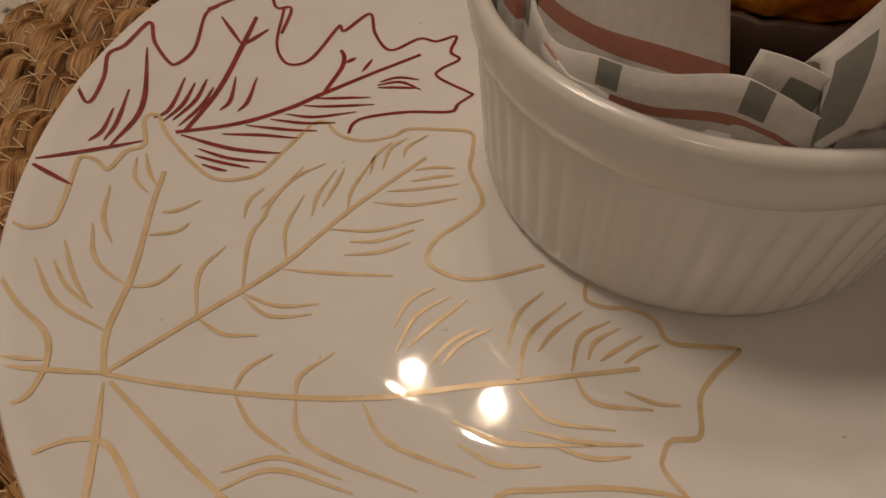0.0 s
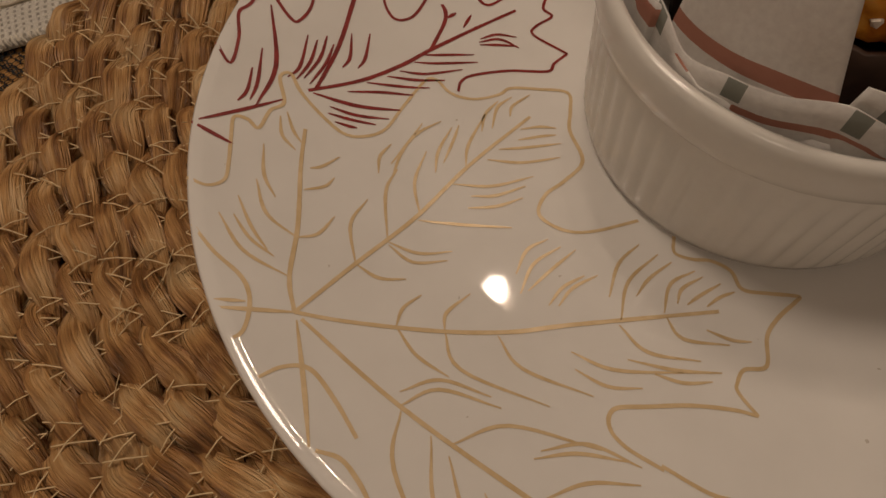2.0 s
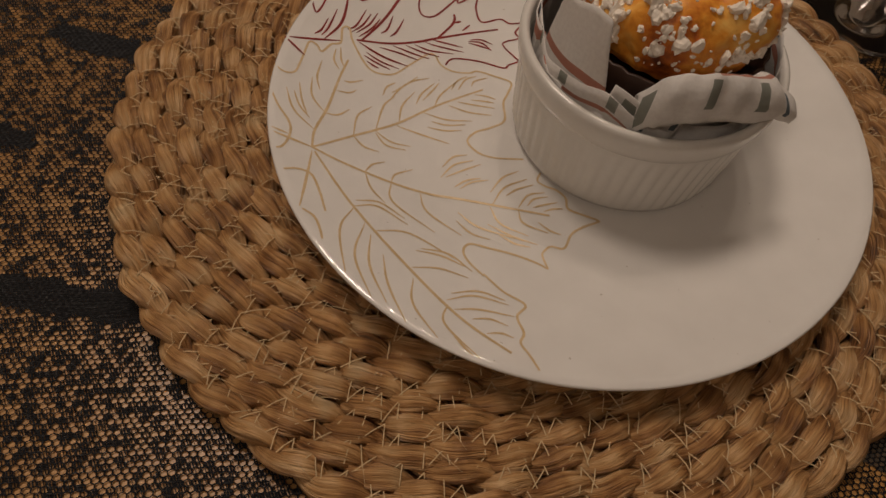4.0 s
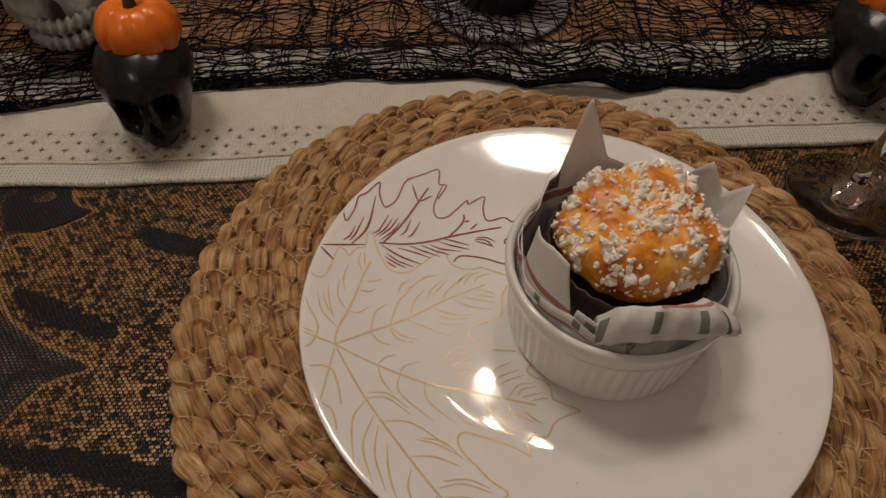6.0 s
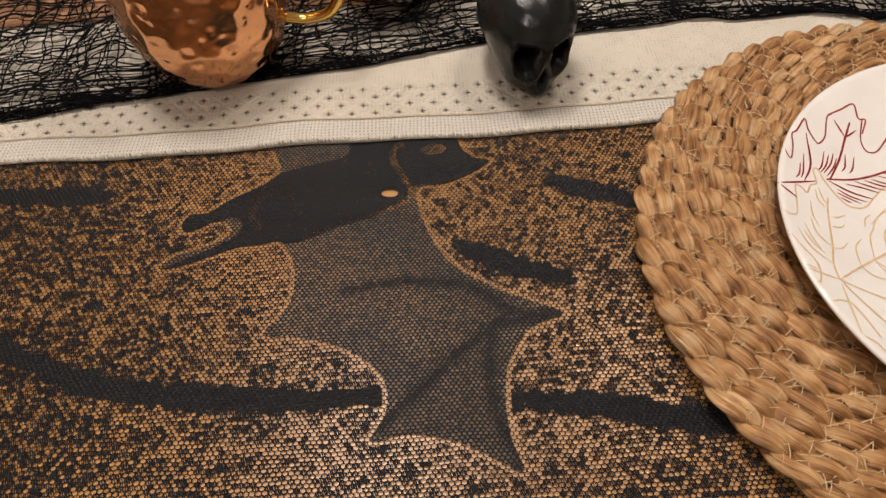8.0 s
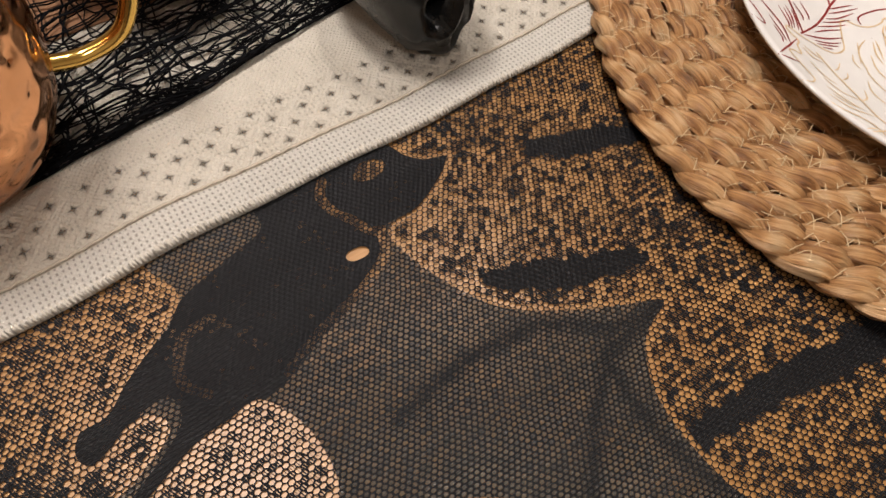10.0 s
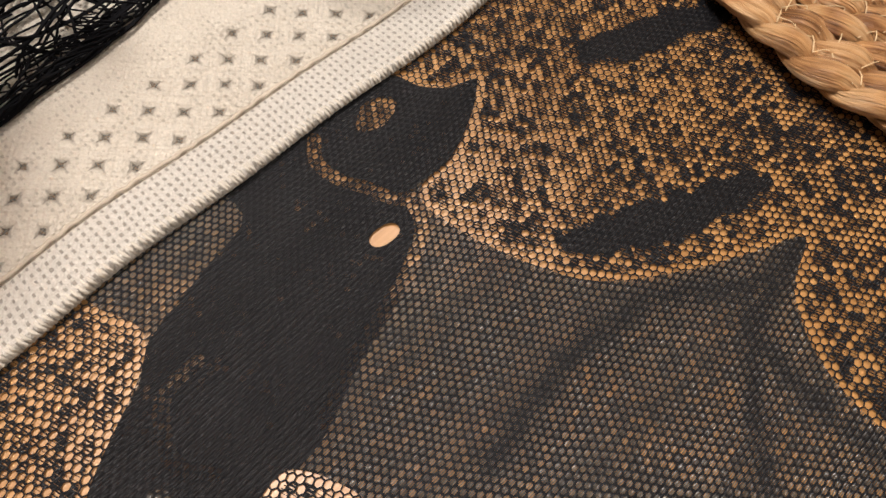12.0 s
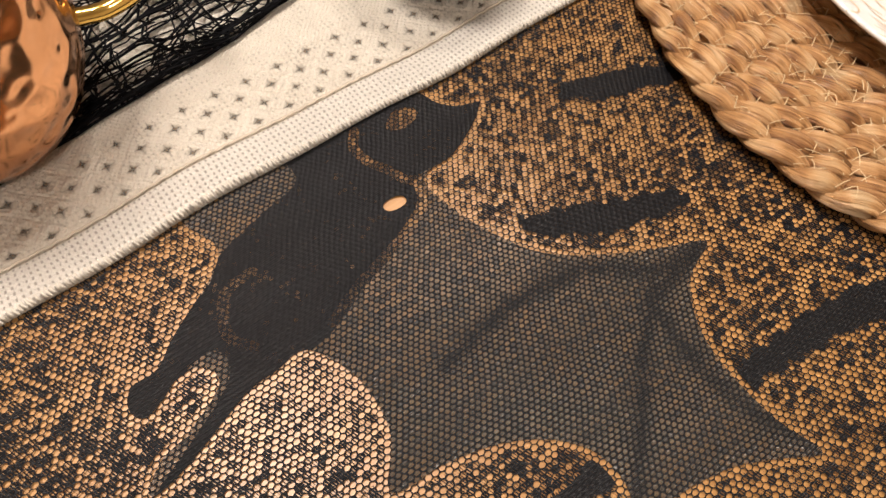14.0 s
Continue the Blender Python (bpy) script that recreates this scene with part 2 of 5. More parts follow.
def runner_material():
    n = Nodes("cream_openwork_cotton")
    p = n.coords()
    x, y, _ = n.split(p)
    warp = n.put("ShaderNodeTexNoise")
    n.set(warp.inputs["Vector"], p)
    warp.inputs["Scale"].default_value = 40
    p2 = n.vec("ADD", p, n.vec("SCALE", n.vec("SUBTRACT", warp.outputs[1], (0.5, 0.5, 0.5)), 0.003))
    inset = n.attr("inset")
    pos = n.put("ShaderNodeCombineXYZ")
    n.set(pos.inputs[0], n.split(p2)[0])
    n.set(pos.inputs[1], n.math("ADD", inset, n.math("SUBTRACT", n.split(p2)[1], y)))
    q = n.vec("DIVIDE", pos.outputs[0], (0.0144, 0.0146, 1))
    stars, far = [], []
    for c in (q, n.vec("ADD", q, (0.5, 0.5, 0))):
        f = n.vec("ABSOLUTE", n.vec("SUBTRACT", n.vec("FRACTION", c), (0.5, 0.5, 0)))
        fx, fy, _ = n.split(f)
        stars.append(n.math("ADD", n.math("POWER", fx, 0.62), n.math("POWER", fy, 0.62)))
        far.append(n.vec("LENGTH", f))
    star, d = n.math("MINIMUM", *stars), n.math("MINIMUM", *far)
    rows = n.math("MULTIPLY", n.math("GREATER_THAN", inset, 0.0205), n.math("LESS_THAN", inset, 0.0475))
    fuzz = n.noise(p, 1800, 3)
    ragged = n.math("ADD", star, n.math("MULTIPLY", n.math("SUBTRACT", n.noise(p, 520, 4, 0.7), 0.5), 0.42))
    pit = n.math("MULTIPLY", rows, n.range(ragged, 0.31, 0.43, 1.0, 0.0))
    hole = n.math("MULTIPLY", rows, n.math("MULTIPLY", n.math("LESS_THAN", ragged, 0.285), 0.6))
    ring = n.math("MULTIPLY", rows, n.range(n.math("ABSOLUTE", n.math("SUBTRACT", d, 0.27)), 0.0, 0.15, 1.0, 0.0))
    wx = n.math("SINE", n.math("MULTIPLY", n.split(p2)[0], 2 * math.pi / 0.0023))
    wy = n.math("SINE", n.math("MULTIPLY", n.split(pos.outputs[0])[1], 2 * math.pi / 0.0025))
    torn = n.math("MULTIPLY", n.math("SUBTRACT", n.noise(p, 620, 3), 0.5), 2.2)
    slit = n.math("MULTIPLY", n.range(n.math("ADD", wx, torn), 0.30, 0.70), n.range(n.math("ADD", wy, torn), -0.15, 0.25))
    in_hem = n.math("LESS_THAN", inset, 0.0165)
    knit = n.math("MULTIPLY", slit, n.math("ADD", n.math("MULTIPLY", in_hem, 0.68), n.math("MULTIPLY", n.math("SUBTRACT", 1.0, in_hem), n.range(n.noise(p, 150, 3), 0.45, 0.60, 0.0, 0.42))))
    h = n.math("ADD", n.math("ADD", n.math("MULTIPLY", n.math("MULTIPLY", wx, wy), 0.30), fuzz), n.math("MULTIPLY", ring, 1.2))
    h = n.math("SUBTRACT", h, n.math("ADD", n.math("MULTIPLY", pit, 2.2), n.math("MULTIPLY", knit, 1.5)))
    tone = n.math("ADD", n.math("MULTIPLY", fuzz, 0.55), n.math("MULTIPLY", n.noise(p, 35, 3), 0.45))
    col = n.ramp(tone, (0.3, (0.67, 0.60, 0.485)), (0.7, (0.87, 0.81, 0.695)))
    # the dark depth of pits and knit slits is put into the colour too
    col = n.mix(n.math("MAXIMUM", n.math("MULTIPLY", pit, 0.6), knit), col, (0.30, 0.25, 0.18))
    col = n.mix(n.math("MULTIPLY", in_hem, 0.45), col, n.ramp(fuzz, (0.3, (0.66, 0.645, 0.61)), (0.7, (0.84, 0.825, 0.79))))
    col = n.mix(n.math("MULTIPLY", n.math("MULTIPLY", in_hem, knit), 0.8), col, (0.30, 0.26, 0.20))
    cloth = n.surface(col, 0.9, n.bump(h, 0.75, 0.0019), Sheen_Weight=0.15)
    mixer = n.put("ShaderNodeMixShader")
    n.set(mixer.inputs[0], hole)
    n.set(mixer.inputs[1], cloth)
    n.set(mixer.inputs[2], n.put("ShaderNodeBsdfTransparent").outputs[0])
    return n.done(mixer.outputs[0])


def grass_material():
    n = Nodes("dried_seagrass")
    uv = n.coords("UV")
    p = n.coords("Object")
    info = n.put("ShaderNodeObjectInfo").outputs["Random"]
    blade = n.noise(uv, 1.0, 3, 0.6, (38, 13, 1))
    fine = n.noise(uv, 1.0, 2, 0.65, (70, 70, 1))
    lobe = n.noise(n.vec("ADD", uv, n.vec("SCALE", p, 0.3)), 1.0, 2, 0.5, (62, 0.6, 0.2))
    f = n.math("ADD", n.math("ADD", n.math("MULTIPLY", blade, 0.42), n.math("MULTIPLY", fine, 0.13)), n.math("MULTIPLY", lobe, 0.45))
    f = n.math("ADD", f, n.math("MULTIPLY", n.math("SUBTRACT", info, 0.5), 0.05))
    col = n.ramp(f, (0.34, (0.055, 0.024, 0.008)), (0.42, (0.29, 0.128, 0.041)), (0.51, (0.59, 0.318, 0.122)), (0.65, (0.92, 0.635, 0.34)))
    green = n.math("MULTIPLY", n.range(lobe, 0.50, 0.66), n.range(n.noise(p, 30, 2), 0.48, 0.62, 0.0, 0.35))
    col = n.mix(green, col, (0.36, 0.31, 0.19))
    h = n.math("ADD", blade, n.math("MULTIPLY", fine, 0.6))
    return n.done(n.surface(col, 0.44, n.bump(h, 1.0, 0.0024)))


def glaze_material():
    n = Nodes("white_glaze")
    p = n.coords()
    a, b = n.noise(p, 45, 3), n.noise(p, 900, 3)
    col = n.ramp(a, (0.3, (0.74, 0.715, 0.68)), (0.7, (0.79, 0.765, 0.73)))
    speck = n.math("GREATER_THAN", n.noise(p, 420, 1), 0.80)
    col = n.mix(n.math("MULTIPLY", speck, 0.5), col, (0.35, 0.28, 0.2))
    return n.done(n.surface(col, n.range(b, 0.3, 0.7, 0.035, 0.06), n.bump(a, 0.03, 0.002), Coat_Weight=0.3, Coat_Roughness=0.05))


def ink(name, a, b, shine=0.0):
    n = Nodes(name)
    p = n.coords()
    f = n.noise(p, 260, 3)
    return n.done(n.surface(n.ramp(f, (0.3, a), (0.7, b)), 0.30, None, shine, Coat_Weight=0.2))


def wood_material(name, a, b, rough=0.45, shine=0.5):
    n = Nodes(name)
    p = n.coords()
    g = n.noise(p, 14, 5, 0.6, (1, 9, 9))
    f = n.noise(p, 160, 3, 0.6, (0.3, 6, 6))
    col = n.ramp(n.math("ADD", n.math("MULTIPLY", g, 0.7), n.math("MULTIPLY", f, 0.3)), (0.32, a), (0.68, b))
    return n.done(n.surface(col, rough, n.bump(f, 0.2, 0.0004), Specular_IOR_Level=shine))


def napkin_material():
    n = Nodes("printed_paper")
    uv = n.coords("UV")
    u, v, _ = n.split(uv)
    cu, cv = n.math("FRACT", n.math("ADD", n.math("MULTIPLY", u, 7.0), 0.25)), n.math("FRACT", v)
    def band(c, lo, hi):
        return n.math("MULTIPLY", n.math("GREATER_THAN", c, lo), n.math("LESS_THAN", c, hi))
    cell = n.put("ShaderNodeTexWhiteNoise", noise_dimensions="3D")
    n.set(cell.inputs["Vector"], n.vec("FLOOR", n.vec("MULTIPLY", uv, (7.0, 1.0, 1.0))))
    some = n.math("GREATER_THAN", cell.outputs[0], 0.45)
    fibre = n.noise(n.coords(), 700, 3)
    base = n.ramp(fibre, (0.3, (0.82, 0.79, 0.76)), (0.7, (0.90, 0.875, 0.84)))
    rust, slate, moss = (0.50, 0.16, 0.085), (0.13, 0.17, 0.20), (0.15, 0.17, 0.13)
    hor, ver = band(cv, 0.315, 0.375), band(cu, 0.10, 0.32)
    wide = band(u, 0.02, 0.163)  # the broad white check with one rust stripe
    some = n.math("MULTIPLY", some, n.math("SUBTRACT", 1.0, wide))
    hor2, ver2 = band(cv, 0.40, 0.58), band(cu, 0.62, 0.80)
    col = n.mix(n.math("MULTIPLY", n.math("MULTIPLY", hor, n.math("MAXIMUM", wide, n.math("LESS_THAN", n.noise(uv, 5.0, 1), 0.50))), 0.85), base, rust)
    col = n.mix(n.math("MULTIPLY", n.math("MULTIPLY", ver, hor2), n.math("MULTIPLY", some, 0.95)), col, slate)
    col = n.mix(n.math("MULTIPLY", n.math("MULTIPLY", ver2, hor), n.math("MULTIPLY", some, 0.95)), col, slate)
    col = n.mix(n.math("MULTIPLY", n.math("MULTIPLY", ver2, hor2), n.math("MULTIPLY", n.math("SUBTRACT", 1.0, wide), n.math("SUBTRACT", 0.8, n.math("MULTIPLY", some, 0.8)))), col, moss)
    wr = n.noise(n.coords(), 90, 3)
    face = n.surface(col, 0.75, n.bump(n.math("ADD", wr, n.math("MULTIPLY", fibre, 0.2)), 0.35, 0.002))
    thin = n.put("ShaderNodeBsdfTranslucent")
    n.set(thin.inputs[0], col)
    mixer = n.put("ShaderNodeMixShader")
    mixer.inputs[0].default_value = 0.3
    n.set(mixer.inputs[1], face)
    n.set(mixer.inputs[2], thin.outputs[0])
    return n.done(mixer.outputs[0])


def crumb_material():
    n = Nodes("golden_brioche_crust")
    p = n.coords()
    a, b = n.noise(p, 38, 4), n.noise(p, 260, 4)
    z = n.split(p)[2]
    f = n.math("ADD", n.math("MULTIPLY", a, 0.75), n.math("MULTIPLY", b, 0.25))
    col = n.ramp(f, (0.36, (0.13, 0.028, 0.006)), (0.45, (0.52, 0.13, 0.014)), (0.54, (0.80, 0.32, 0.035)), (0.68, (0.92, 0.60, 0.17)))
    return n.done(n.surface(col, 0.38, n.bump(n.math("ADD", a, n.math("MULTIPLY", b, 0.5)), 0.5, 0.002)))


def hammered(name, color, rough):
    n = Nodes(name)
    p = n.coords()
    v = n.put("ShaderNodeTexVoronoi", feature="SMOOTH_F1")
    n.set(v.inputs["Vector"], p)
    v.inputs["Scale"].default_value = 130
    s = n.noise(p, 500, 3)
    b = n.noise(p, 30, 3)
    col = n.ramp(b, (0.3, [c * 0.8 for c in color]), (0.7, color))
    return n.done(n.surface(col, n.range(s, 0.3, 0.7, rough, rough + 0.08), n.bump(v.outputs[0], 0.55, 0.004), 1.0))


def glass_material(name, tint=(1, 1, 1), rough=0.02):
    n = Nodes(name)
    return n.done(n.surface(tint, n.range(n.noise(n.coords(), 60, 2), 0.3, 0.7, rough, rough + 0.03), Transmission_Weight=1.0, IOR=1.5))


def glow(name, color, strength):
    n = Nodes(name)
    e = n.put("ShaderNodeEmission")
    e.inputs[0].default_value, e.inputs[1].default_value = (*color, 1), strength
    return n.done(e.outputs[0])


LACE, RUNNER, GRASS, GLAZE = lace_material(), runner_material(), grass_material(), glaze_material()
INKS = {"red": ink("dark_red_print", (0.17, 0.010, 0.009), (0.30, 0.024, 0.020)),
        "tan": ink("tan_print", (0.61, 0.44, 0.235), (0.73, 0.56, 0.34), 0.10),
        "sand": ink("sand_print", (0.50, 0.36, 0.25), (0.62, 0.46, 0.34))}
TABLE = wood_material("orange_wood", (0.345, 0.165, 0.045), (0.565, 0.308, 0.104), 0.34, 0.5)
FLOOR = wood_material("brown_floor_wood", (0.10, 0.05, 0.025), (0.22, 0.12, 0.06))
NAPKIN, CRUST = napkin_material(), crumb_material()
CERAMIC = plain("white_stoneware", (0.70, 0.675, 0.63), 0.20, 300, 0.05, 0.03, Coat_Weight=0.3, Coat_Roughness=0.08)
SUGAR = plain("pearl_sugar", (0.93, 0.85, 0.74), 0.5, 900, 0.3, 0.04)
CHOCOLATE = plain("dark_brown_paper", (0.045, 0.020, 0.011), 0.5, 300, 0.2, 0.3)
NET = plain("black_gauze_thread", (0.005, 0.005, 0.006), 0.8, 2500, 0.2, 0.3, Specular_IOR_Level=0.08)
COPPER = hammered("hammered_copper", (0.90, 0.46, 0.22), 0.13)
TIN = plain("tin_lining", (0.62, 0.56, 0.48), 0.25, 400, 0.1, 0.1, 1.0)
BRASS = plain("polished_brass", (0.78, 0.52, 0.13), 0.14, 500, 0.08, 0.1, 1.0)
DRINK = plain("yellow_citrus_drink", (0.75, 0.55, 0.05), 0.1, 60, 0.05, 0.1)
BLACK = plain("black_resin", (0.010, 0.0108, 0.0108), 0.28, 350, 0.25, 0.3, Specular_IOR_Level=0.38)
BONE = plain("grey_white_resin", (0.42, 0.40, 0.37), 0.6, 260, 0.5, 0.35)
PUMPKIN = plain("orange_pumpkin_skin", (0.78, 0.17, 0.012), 0.30, 120, 0.15, 0.22, distance=0.001)
STALK = plain("dark_stalk", (0.05, 0.04, 0.02), 0.7, 500, 0.5, 0.3)
BROWN = plain("rust_brown_cloth", (0.34, 0.18, 0.09), 0.85, 700, 0.6, 0.3)
RUNNER_EDGE = plain("cream_overcast_yarn", (0.64, 0.59, 0.50), 0.9, 1500, 0.5, 0.15)
SEAM = plain("cream_cord", (0.55, 0.48, 0.38), 0.9, 1500, 0.5, 0.15)
STRING = plain("pale_straw_thread", (0.74, 0.56, 0.32), 0.5, 900, 0.2, 0.2)
GLASS = glass_material("clear_glass")
SMOKE = plain("frosted_grey_glass", (0.46, 0.44, 0.49), 0.22, 60, 0.1, 0.25, Transmission_Weight=0.25)
WALL = plain("warm_wall_paint", (0.74, 0.67, 0.58), 0.9, 90, 0.1, 0.05)
WHITE = plain("ceiling_paint", (0.84, 0.81, 0.76), 0.9, 90, 0.1, 0.03)
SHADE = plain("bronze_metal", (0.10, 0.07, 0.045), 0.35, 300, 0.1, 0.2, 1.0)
BULB = glow("warm_bulb_glow", (1.0, 0.80, 0.56), 60.0)


# ---- the room ----
def slab(name, lo, hi, material, label, category):
    bm = bmesh.new()
    bmesh.ops.create_cube(bm, size=1, matrix=Matrix.LocRotScale([(a + b) / 2 for a, b in zip(lo, hi)], None, [b - a for a, b in zip(lo, hi)]))
    return tagged(mesh_object(name, bm, material, False), label, category, kind="structure")


slab("floor", (-2.3, -1.9, -0.80), (2.3, 2.6, -0.75), FLOOR, "brown wooden floor under the table", "floor")
slab("ceiling", (-2.3, -1.9, 1.70), (2.3, 2.6, 1.80), WHITE, "plain off-white painted ceiling", "ceiling")
slab("wall_north", (-2.3, 2.6, -0.80), (2.3, 2.7, 1.80), WALL, "plain warm beige painted wall", "wall")
slab("wall_south", (-2.3, -2.0, -0.80), (2.3, -1.9, 1.80), WALL, "plain warm beige painted wall", "wall")
slab("wall_west", (-2.4, -1.9, -0.80), (-2.3, 2.6, 1.80), WALL, "plain warm beige painted wall", "wall")
slab("wall_east", (2.3, -1.9, -0.80), (2.4, 2.6, 1.80), WALL, "plain warm beige painted wall", "wall")


ARM = 0.077


def pendant():
    lamp = thing("pendant_lamp", LAMP, "bronze pendant lamp with three glowing bulbs over the table", "lamp")
    t = Tubes()
    t.add([(0, 0, 0.10), (0, 0, 0.68)], 0.008, 10, up=(0, 1, 0))
    rod = t.object("rod", SHADE)
    rod.parent = lamp
    part("canopy", lathe([(0.0005, 0.68), (0.06, 0.678), (0.055, 0.655), (0.012, 0.645), (0.0005, 0.645)], 40), SHADE, lamp)
    part("hub", lathe([(0.0005, 0.06), (0.025, 0.065), (0.03, 0.09), (0.02, 0.115), (0.0005, 0.12)], 32), SHADE, lamp)
    for k in range(3):
        a = radians((-44, 136, 226)[k])
        d = Vector((math.cos(a), math.sin(a), 0))
        t = Tubes()
        t.add(smooth_curve([d * 0.02 + Vector((0, 0, 0.09)), d * (ARM * 0.6) + Vector((0, 0, 0.11)), d * (ARM - 0.005) + Vector((0, 0, 0.085)), d * ARM + Vector((0, 0, 0.06))], 6), 0.006, 8)
        arm = t.object("arm", SHADE)
        arm.parent = lamp
        shade = part("shade", lathe([(0.012, 0.065), (0.018, 0.06), (0.028, 0.03), (0.034, 0.008), (0.0325, 0.008), (0.026, 0.029), (0.016, 0.056), (0.012, 0.06)], 40), WHITE, lamp, "white bell shade, open below")
        shade.location = d * ARM
        bulb = part("bulb", lathe([(0.0005, -0.012), (0.014, -0.009), (0.02, 0.004), (0.017, 0.02), (0.009, 0.034), (0.0005, 0.036)], 24), BULB, lamp, "warm glowing bulb")
        bulb.location = d * ARM
        light = new("bulb_light", bpy.data.lights.new("bulb_light", "POINT"))
        light.data.energy, light.data.color, light.data.shadow_soft_size = BULB_POWER, LIGHT_TONE, 0.019
        light.location = LAMP + d * ARM + Vector((0, 0, -0.045))


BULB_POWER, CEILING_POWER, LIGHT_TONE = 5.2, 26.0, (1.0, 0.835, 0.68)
pendant()


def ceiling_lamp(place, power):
    lamp = thing("ceiling_lamp", place, "unseen round flush ceiling lamp with a white diffuser", "lamp", "ceiling lamps")
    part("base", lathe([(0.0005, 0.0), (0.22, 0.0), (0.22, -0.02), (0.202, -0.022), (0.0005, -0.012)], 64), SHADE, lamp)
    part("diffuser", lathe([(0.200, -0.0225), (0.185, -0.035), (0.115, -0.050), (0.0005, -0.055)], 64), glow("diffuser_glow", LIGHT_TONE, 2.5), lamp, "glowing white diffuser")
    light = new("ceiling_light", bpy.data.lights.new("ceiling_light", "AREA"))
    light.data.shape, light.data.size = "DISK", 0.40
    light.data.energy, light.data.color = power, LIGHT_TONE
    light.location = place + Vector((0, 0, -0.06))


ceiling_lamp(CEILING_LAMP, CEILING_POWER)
# unseen fill, added to soften shadows and brighten the fronts of things
ceiling_lamp(BACK_FILL, CEILING_POWER * 0.42)


# ---- table and tablecloth ----
def table():
    top = thing("dining_table", (0, 0, -0.0008), "orange-brown wooden dining table under a lace cloth", "table")
    bm = bmesh.new()
    bmesh.ops.create_cube(bm, size=1, matrix=Matrix.LocRotScale((-0.05, 0.28, -0.016), None, (1.9, 1.3, 0.032)))
    bmesh.ops.bevel(bm, geom=bm.edges[:], offset=0.004, segments=2, affect="EDGES")
    part("tabletop", bm, TABLE, top, smooth=False)
    for x in (-0.90, 0.80):
        for y in (-0.27, 0.83):
            bm = bmesh.new()
            bmesh.ops.create_cube(bm, size=1, matrix=Matrix.LocRotScale((x, y, -0.390), None, (0.07, 0.07, 0.714)))
            bmesh.ops.bevel(bm, geom=bm.edges[:], offset=0.004, segments=2, affect="EDGES")
            part("leg", bm, TABLE, top, smooth=False)


table()

# outline of the bat worked into the lace, in millimetres from the plate's centre
BAT = [(-257, 94), (-268, 86), (-284, 79), (-300, 77), (-300, 61), (-294, 41), (-284, 23), (-264, 8), (-246, -2), (-231, -10), (-247, -16),
       (-259, -30), (-264, -48), (-264, -70), (-260, -86), (-274, -78), (-290, -70), (-310, -66), (-326, -68), (-319, -55), (-319, -42),
       (-327, -30), (-342, -20), (-361, -14), (-379, -11), (-368, 4), (-366, 25), (-374, 44), (-386, 44), (-399, 43), (-424, 34), (-438, 32), (-431, 40),
       (-420, 43), (-405, 50), (-403, 56), (-407, 61), (-415, 61), (-422, 57), (-429, 56), (-431, 62), (-427, 68), (-418, 68), (-409, 75), (-399, 81), (-387, 88), (-379, 98), (-381, 120), (-316, 120), (-300, 121), (-278, 115), (-273, 104), (-267, 97)]
BODY = [(-256, 92), (-281, 79), (-300, 79), (-304, 72), (-325, 58), (-345, 52), (-362, 45), (-374, 43), (-399, 41), (-440, 30), (-401, 50), (-402, 64), (-434, 54), (-431, 72), (-392, 84), (-380, 94), (-355, 101), (-340, 106), (-336, 130), (-290, 130)]
BRANCHES = [((-540, 12), (-489, -19), (-453, -33), (-420, -40), (-380, -45), (-351, -47), (-319, -46)), ((-264, -53), (-223, -58), (-170, -69), (-120, -60)),
            ((-281, 36), (-255, 21), (-227, 11)), ((-225, 76), (-205, 68), (-180, 57)), ((-560, 92), (-507, 87), (-478, 86)),
            ((-440, -150), (-330, -140), (-230, -160), (-150, -190)), ((-210, -300), (-90, -230), (60, -240), (200, -215)), ((-600, -60), (-520, -95), (-450, -110))]


BEADS = [((-309, 112), (-314, 105), (-313, 96), (-309, 88), (-306, 80), (-302, 78)), ((-303, 76), (-307, 68), (-314, 64), (-323, 60), (-345, 54), (-362, 47)),
         ((-374, 81), (-385, 80), (-391, 72), (-393, 64), (-388, 56)), ((-296, 105), (-290, 109), (-284, 106), (-290, 103), (-296, 105))]
RIBS = [((-231, -10), (-254, -8), (-277, 9), (-308, 15), (-340, 11)), ((-231, -10), (-261, -14), (-281, -25), (-297, -40), (-322, -62)), ((-259, -84), (-270, -55), (-268, -20), (-262, -12))]


def line_distance(px, py, lines):
    """Distance to the nearest of some open lines."""
    best = np.full(px.shape, 9.0)
    for line in lines:
        pts = rounded(line, 5)
        for a, b in zip(pts, pts[1:]):
            dx, dy = b[0] - a[0], b[1] - a[1]
            t = np.clip(((px - a[0]) * dx + (py - a[1]) * dy) / (dx * dx + dy * dy + 1e-12), 0, 1)
            best = np.minimum(best, np.hypot(px - a[0] - t * dx, py - a[1] - t * dy))
    return best


def inside_distance(px, py, outline):
    """Signed distance to a closed outline, positive inside."""
    best, odd = np.full(px.shape, 9.0), np.zeros(px.shape, bool)
    for (ax, ay), (bx, by) in zip(outline, outline[1:] + outline[:1]):
        dx, dy = bx - ax, by - ay
        t = np.clip(((px - ax) * dx + (py - ay) * dy) / (dx * dx + dy * dy + 1e-12), 0, 1)
        best = np.minimum(best, np.hypot(px - ax - t * dx, py - ay - t * dy))
        cross = (ay > py) != (by > py)
        odd ^= cross & (px < dx * (py - ay) / (dy if abs(dy) > 1e-9 else 1e-9) + ax)
    return np.where(odd, best, -best)


def rounded(points, n=5):
    return [(p.x / 1000, p.y / 1000) for p in smooth_curve([(x, y, 0) for x, y in points], n)]


